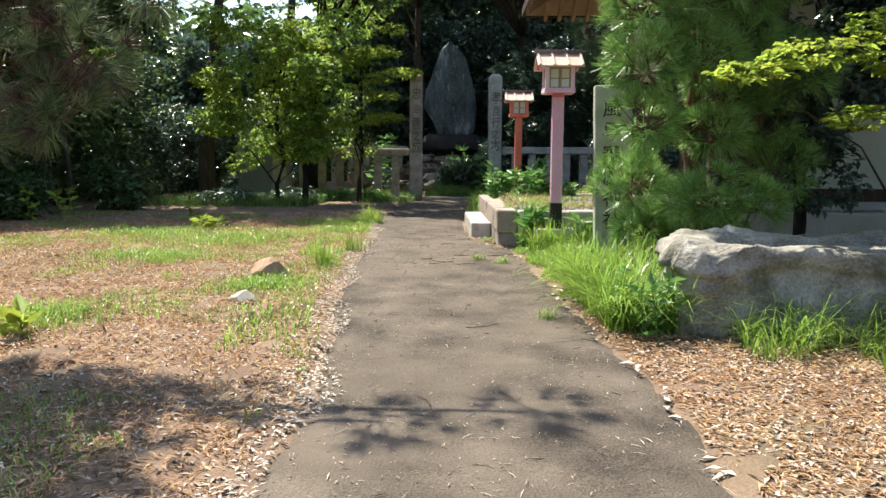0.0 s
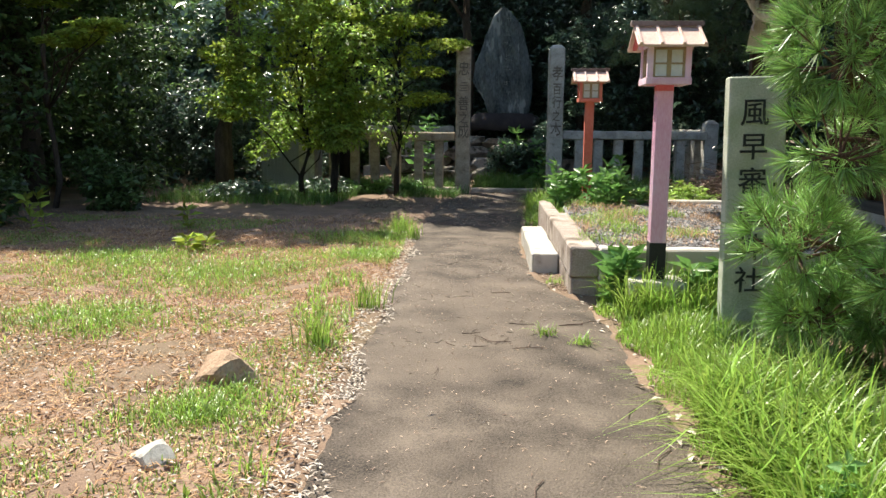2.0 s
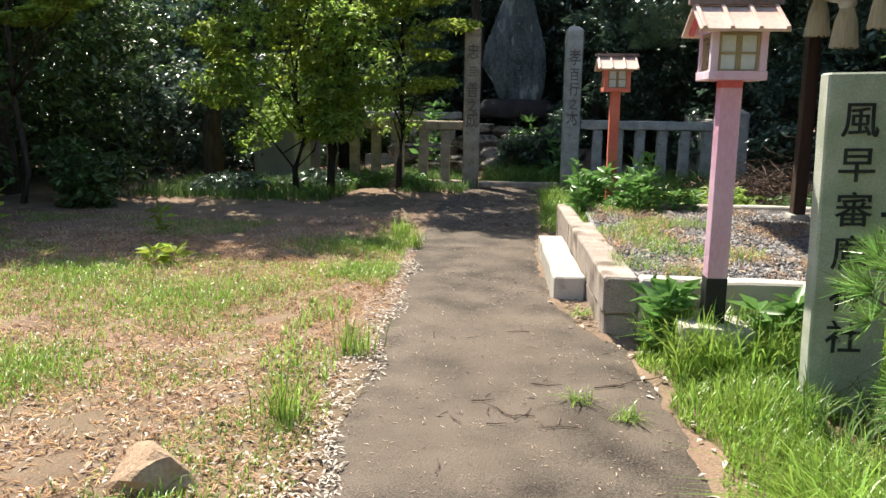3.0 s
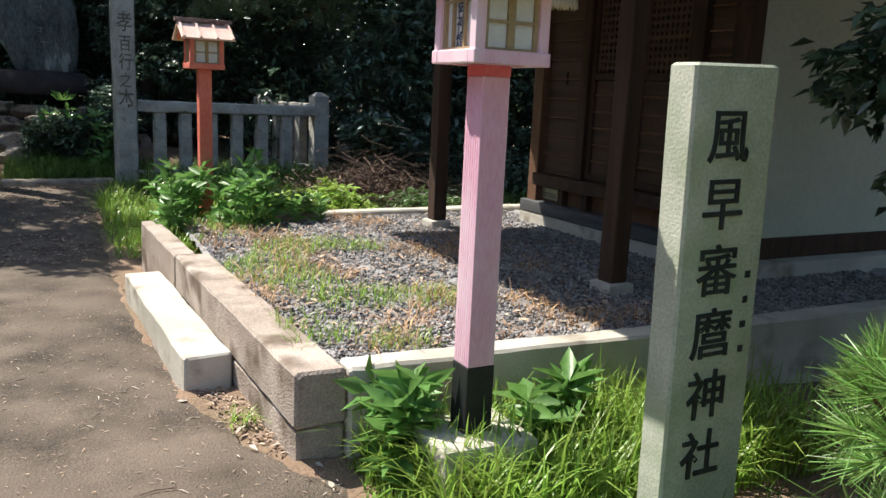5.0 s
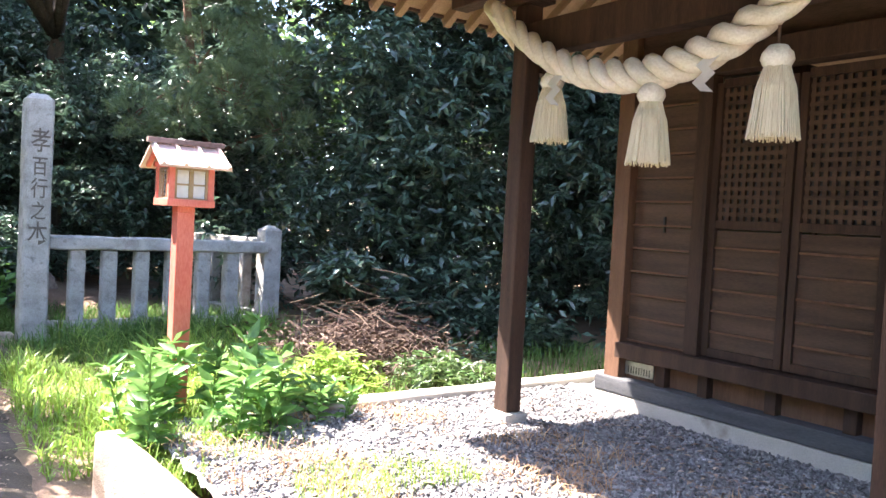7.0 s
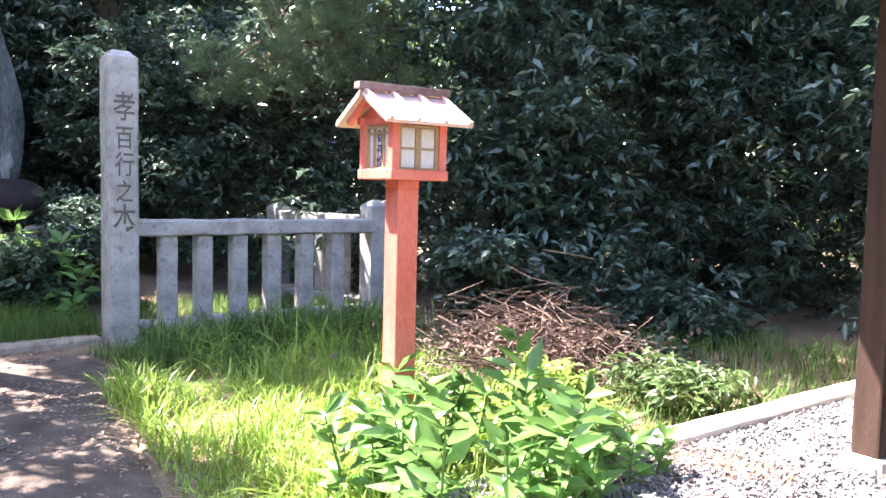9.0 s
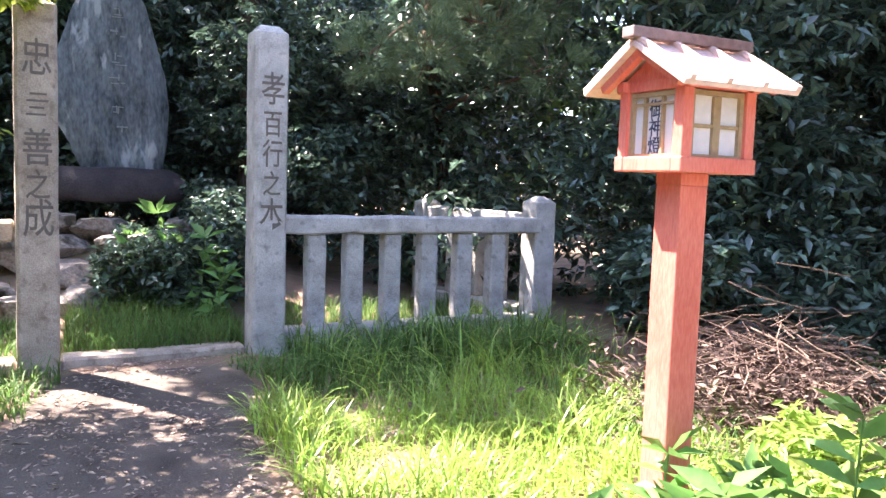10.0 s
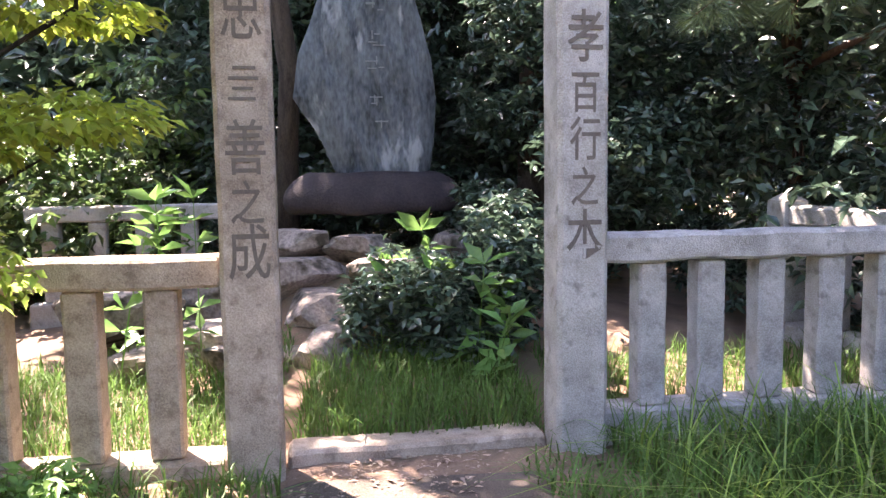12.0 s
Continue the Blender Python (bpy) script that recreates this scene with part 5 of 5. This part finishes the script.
# ---- grass and litter ----
def patch(x, y, scale=0.9, seed=0.0):
    return np.array([noise.noise((a * scale + seed, b * scale, seed)) for a, b in zip(x, y)])


def flakes(name, p, length, width, mat):
    """Dry leaves lying about."""
    p = p + np.array([0, 0, 1.0]) * rng.uniform(0.006, 0.02, (len(p), 1))
    return leaves(name, p, length, width, mat, None, -0.03, 0.93)


def stuff(ob, label, category):
    return tagged(ob, label, category, kind="stuff")


p = scatter(15000, 0.7, 1.75, 5.5, 8.58, lambda x, y: (x > path_right(y) + 0.02 + 0.05 * np.sin(y * 9)) & (x < 1.45 + 0.1 * np.sin(y * 5)))
stuff(blades("verge_grass", p, np.clip(0.05 + 0.55 * (p[:, 0] - path_right(p[:, 1])), 0.05, 0.2) * (1 + 0.7 * patch(p[:, 0], p[:, 1], 3.0, 7.0)), 0.007, "grass", bend=0.6), "lush bright-green grass along the path", "grass")
p = scatter(2600, 1.05, 1.6, 5.1, 6.6, lambda x, y: x > path_right(y) + 0.05)
stuff(blades("long_grass", p, 0.42, 0.010, "grass", bend=1.0), "long arching grass at the trough", "grass")
p = scatter(2600, 1.75, 3.6, 3.9, 5.05)
p = p[patch(p[:, 0], p[:, 1], 2.6, 2.0) + 0.9 * (p[:, 1] - 4.55) > 0]
stuff(blades("long_grass", p, 0.26 + 0.3 * np.abs(patch(p[:, 0], p[:, 1], 5.0, 8.0)), 0.008, "grass", bend=1.1), "long arching grass in front of the trough", "grass")
p = scatter(3200, 0.82, 2.6, 7.9, 8.58, lambda x, y: (x > 0.9) | (y > 8.4))
stuff(blades("long_grass", p, 0.36, 0.010, "grass", bend=0.7), "tall grass round the pink lantern", "grass")
p = scatter(2000, 1.3, 3.2, 5.9, 7.6)
stuff(blades("long_grass", p, 0.3, 0.009, "grass_shaded", bend=0.8), "long grass under the pine", "grass")
p = scatter(10500, 0.25, 3.0, 12.5, 17.0, lambda x, y: (x > path_right(y) - 0.05 + 0.12 * np.sin(y * 4)) & (x < 2.9 - 0.5 * np.abs(np.sin(y))))
# Blades near the fence take the darkened green in place of cast shade.
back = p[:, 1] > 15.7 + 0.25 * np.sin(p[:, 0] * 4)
for q, leaf, words in ((p[~back], "grass", "tall sunlit grass between lantern and fence"), (p[back], "grass_shaded", "tall grass in the shade of the fence")):
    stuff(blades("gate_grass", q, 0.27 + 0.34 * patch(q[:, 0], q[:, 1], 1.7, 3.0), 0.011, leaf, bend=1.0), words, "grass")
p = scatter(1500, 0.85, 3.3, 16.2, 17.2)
stuff(blades("long_grass", p, 0.36, 0.010, "grass_shaded", bend=0.9), "tall shaded grass hiding the foot of the fence", "grass")
p = scatter(420, 0.9, 3.2, 15.6, 17.1)
stuff(blades("long_grass", p, 0.5, 0.012, "grass", bend=1.3), "long arching grass before the granite fence", "grass")
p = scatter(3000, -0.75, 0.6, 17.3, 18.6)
stuff(blades("gate_grass", p, 0.26, 0.009, "grass_shaded", bend=0.7), "grass behind the stone threshold", "grass")
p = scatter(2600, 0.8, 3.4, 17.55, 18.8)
stuff(blades("gate_grass", p, 0.22, 0.009, "grass_shaded", bend=0.7), "shaded grass behind the fence", "grass")
# The shade-toned green also dims this patch.
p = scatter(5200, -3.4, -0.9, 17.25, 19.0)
stuff(blades("gate_grass", p, 0.2, 0.009, "grass_shaded", bend=0.7), "grass behind the fence with shade in its colour", "grass")
p = scatter(1000, -1.9, -0.75, 15.8, 16.9, lambda x, y: x < path_left(y) + 0.12)
stuff(blades("gate_grass", p, 0.12 + 0.4 * np.abs(patch(p[:, 0], p[:, 1], 2.5, 5.0)), 0.010, "grass_shaded", bend=0.9), "grass tufts at the foot of the gate pillar", "grass")
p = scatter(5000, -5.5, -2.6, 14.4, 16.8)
stuff(blades("shade_grass", p, 0.22, 0.009, "grass_shaded", bend=0.7), "dark grass in the shade of the trees", "grass")
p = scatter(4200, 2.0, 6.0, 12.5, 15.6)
stuff(blades("shade_grass", p, 0.26, 0.009, "grass_shaded", bend=0.8), "grass and weeds in the shade behind the shrine", "grass")
# thin growth in the gravel
p = np.column_stack([rng.uniform(0.68, 2.1, 7000), rng.uniform(8.8, 12.1, 7000), np.full(7000, 0.672)])
p = p[patch(p[:, 0], p[:, 1], 1.6, 4.0) > -0.02 + 0.26 * (p[:, 0] - 0.9)]
stuff(blades("gravel_weeds", p, 0.10, 0.005, "grass", bend=0.8), "thin grass and weeds coming up through gravel", "grass")
p = np.column_stack([rng.uniform(0.68, 2.6, 5000), rng.uniform(8.8, 12.1, 5000), np.full(5000, 0.672)])
p = p[patch(p[:, 0], p[:, 1], 2.2, 14.0) > 0.12]
stuff(blades("gravel_weeds", p, 0.12, 0.005, "dry", bend=1.3), "dry withered grass lying on the gravel", "grass")
p = np.column_stack([rng.uniform(0.55, 1.35, 2600), rng.uniform(11.4, 12.9, 2600), np.full(2600, 0.55)])
stuff(blades("gravel_weeds", p, 0.2, 0.009, "grass", bend=0.9), "grass among the weeds at the lantern", "grass")
p = np.column_stack([rng.uniform(0.72, 3.2, 1500), rng.uniform(8.8, 12.1, 1500), np.full(1500, 0.682)])
stuff(flakes("leaf_litter", p, 0.045, 0.02, "litter"), "brown dry leaves lying on the gravel", "leaf litter")
p = scatter(5200, 0.2, 0.75, 8.2, 11.6, lambda x, y: (x > path_right(y)) & (x < 0.62 - 0.04 * (y - 8.6)))
stuff(flakes("leaf_litter", p, 0.03, 0.012, "litter"), "dry leaves caught between step and kerb", "leaf litter")
# lawn: dry and green
lawn = lambda x, y: x < path_left(y) - 0.05
p = scatter(46000, -7.0, -0.2, 2.2, 13.0, lawn)
stuff(blades("dry_lawn", p, 0.05, 0.006, "dry", bend=1.4), "sun-scorched dry lawn grass", "grass")
p = scatter(105000, -7.0, -0.2, 2.2, 12.6, lawn)
p = p[(patch(p[:, 0], p[:, 1], 0.75, 2.0) + 0.5 * patch(p[:, 0], p[:, 1], 2.4, 6.0)) > 0.09]
stuff(blades("green_lawn", p, 0.05, 0.006, "grass", bend=0.7), "green grass patches in the dry lawn", "grass")
lush = ((-2.2, 9.2, 0.55), (-2.4, 7.6, 0.4), (-1.42, 11.3, 0.45), (-3.3, 9.7, 0.45), (-1.05, 6.2, 0.22), (-2.1, 5.3, 0.3), (-1.15, 10.2, 0.3), (-4.6, 7.6, 0.45))
for x, y, r in lush:
    q = np.column_stack([rng.normal(x, r * 0.75, int(5200 * r)), rng.normal(y, r * 0.6, int(5200 * r)), np.zeros(int(5200 * r))])
    q = q[lawn(q[:, 0], q[:, 1])]
    q[:, 2] = ground_z(q[:, 0], q[:, 1])
    stuff(blades("green_lawn", q, 0.085, 0.006, "grass", bend=0.8), "lush green grass patch in the dry lawn", "grass")
p = scatter(9000, -1.4, -0.2, 3.6, 12.4, lambda x, y: (x < path_left(y) - 0.12) & (x > path_left(y) - 0.55))
p = p[patch(p[:, 0], p[:, 1], 1.1, 9.0) > 0.05]
stuff(blades("edge_grass", p, 0.10, 0.008, "grass", bend=0.8), "green weeds along the path edge", "grass")
for x, y in ((-0.86, 7.2), (-0.95, 11.4), (-1.15, 11.9), (-0.75, 8.1)):
    q = np.column_stack([rng.normal(x, 0.05, 90), rng.normal(y, 0.05, 90), np.full(90, float(ground_z(x, y)))])
    stuff(blades("grass_tuft", q, 0.24, 0.007, "grass", bend=0.5), "upright grass tuft at the path edge", "grass")
for x, y in ((0.61, 7.4), (0.42, 7.55), (0.83, 5.45), (0.5, 9.1)):
    q = np.column_stack([rng.normal(x, 0.03, 40), rng.normal(y, 0.03, 40), np.full(40, float(ground_z(x, y)) + 0.01)])
    stuff(blades("grass_tuft", q, 0.09, 0.006, "grass", bend=1.2), "small grass tuft growing through the asphalt", "grass")


p = scatter(60000, -6.0, -0.2, 2.0, 11.5, lawn)
stuff(flakes("dry_straw", p, 0.05, 0.007, "dry"), "fine dry straw lying on the lawn", "leaf litter")
p = scatter(14000, -6.0, -0.2, 2.0, 9.0, lawn)
p = p[rng.uniform(size=len(p)) < np.clip(1.5 - 0.17 * p[:, 1], 0.1, 1)]
stuff(flakes("leaf_litter", p, 0.045, 0.016, "litter"), "brown dry leaves scattered on the lawn", "leaf litter")
p = scatter(12000, 0.9, 4.2, 1.6, 5.6, lambda x, y: x > path_right(y) + 0.0)
stuff(flakes("leaf_litter", p, rng.uniform(0.018, 0.045, (len(p), 1)), 0.015, "litter"), "brown dry leaves beside the path", "leaf litter")
p = scatter(36000, 0.9, 4.2, 1.6, 5.6, lambda x, y: x > path_right(y) + 0.0)
stuff(flakes("dry_straw", p, 0.05, 0.007, "dry"), "fine dry straw beside the path", "leaf litter")
p = scatter(6000, 0.9, 4.2, 1.6, 5.6, lambda x, y: x > path_right(y) + 0.05)
stuff(flakes("leaf_litter", p, 0.03, 0.014, "pale"), "bleached dry leaves beside the path", "leaf litter")
p = scatter(24000, -1.5, 0.0, 2.2, 12.0, lambda x, y: np.abs(x - path_left(y) + 0.03) < 0.10 + 0.05 * np.sin(y * 5))
stuff(flakes("leaf_litter", p, 0.034, 0.011, "pale"), "bleached shreds of leaves along the path edge", "leaf litter")
p = scatter(5000, -4.0, -0.3, 2.6, 8.2, lawn)
stuff(flakes("leaf_litter", p, 0.034, 0.013, "pale"), "bleached leaves on the lawn", "leaf litter")
p = scatter(700, 0.1, 1.4, 3.0, 9.5, lambda x, y: np.abs(x - path_right(y)) < 0.07)
stuff(flakes("leaf_litter", p, 0.06, 0.024, "pale"), "bleached leaves along the path edge", "leaf litter")
p = scatter(3200, -0.6, 1.3, 2.4, 11.8, lambda x, y: ~off_path(x, y))
p = p[patch(p[:, 0], p[:, 1], 1.4, 8.0) > -0.12]
stuff(flakes("grit", p, rng.uniform(0.006, 0.014, (len(p), 1)), 0.005, "litter"), "pale grit and crumbs on the asphalt", "grit")
p = scatter(2600, -0.6, 1.3, 2.4, 10.5, lambda x, y: ~off_path(x, y))
p = p[patch(p[:, 0], p[:, 1], 1.1, 5.0) > -0.05]
stuff(flakes("dry_straw", p, rng.uniform(0.02, 0.07, (len(p), 1)), 0.004, "pale"), "bleached straw and pine needles on the asphalt", "leaf litter")
p = scatter(3000, -0.6, 1.0, 2.6, 11.5, lambda x, y: ~off_path(x, y))
stuff(flakes("leaf_litter", p, 0.024, 0.005, "litter"), "stray dry leaves and needles on the asphalt", "leaf litter")
p = scatter(2600, -2.2, 0.7, 12.4, 17.0)
stuff(flakes("leaf_litter", p, 0.024, 0.008, "litter"), "brown shreds of leaves on the shaded end of the path", "leaf litter")
p = scatter(7000, -2.2, 0.7, 12.4, 17.2)
p = p[patch(p[:, 0], p[:, 1], 1.2, 1.0) > -0.1]
stuff(flakes("leaf_litter", p, rng.uniform(0.02, 0.06, (len(p), 1)), 0.018, "litter"), "brown leaves on the shaded end of the path", "leaf litter")
p = np.column_stack([rng.normal(3.2, 0.48, 2200), rng.normal(14.5, 0.42, 2200), rng.uniform(0.38, 0.78, 2200)])
stuff(leaves("brush_leaves", p, 0.07, 0.03, "twig", None, 0.2, 0.4), "withered brown leaves in the brush heap", "leaf litter")
bm = bmesh.new()
for k in range(26):
    x, y = rng.uniform(-0.4, 0.9), rng.uniform(3.2, 9.0)
    if k < 9:
        x, y = rng.normal(0.08, 0.09), rng.normal(7.4, 0.1)
    if k > 17:
        y = rng.uniform(5.5, 8.0)
        x = float(path_right(y)) - rng.uniform(0.0, 0.25)
    z = float(ground_z(x, y)) + 0.02
    t = rng.uniform(0, 6.28)
    d = Vector((math.cos(t), math.sin(t), 0)) * rng.uniform(0.04, 0.11)
    c = Vector((x, y, z))
    tube([c - d, c + Vector((d.y, -d.x, 0)) * 0.2, c + d], [0.0028, 0.0025, 0.0015], 5, bm)
tagged(part("fallen_twigs", bm, "twig"), "thin dry twigs fallen on the asphalt", "twigs", kind="stuff")
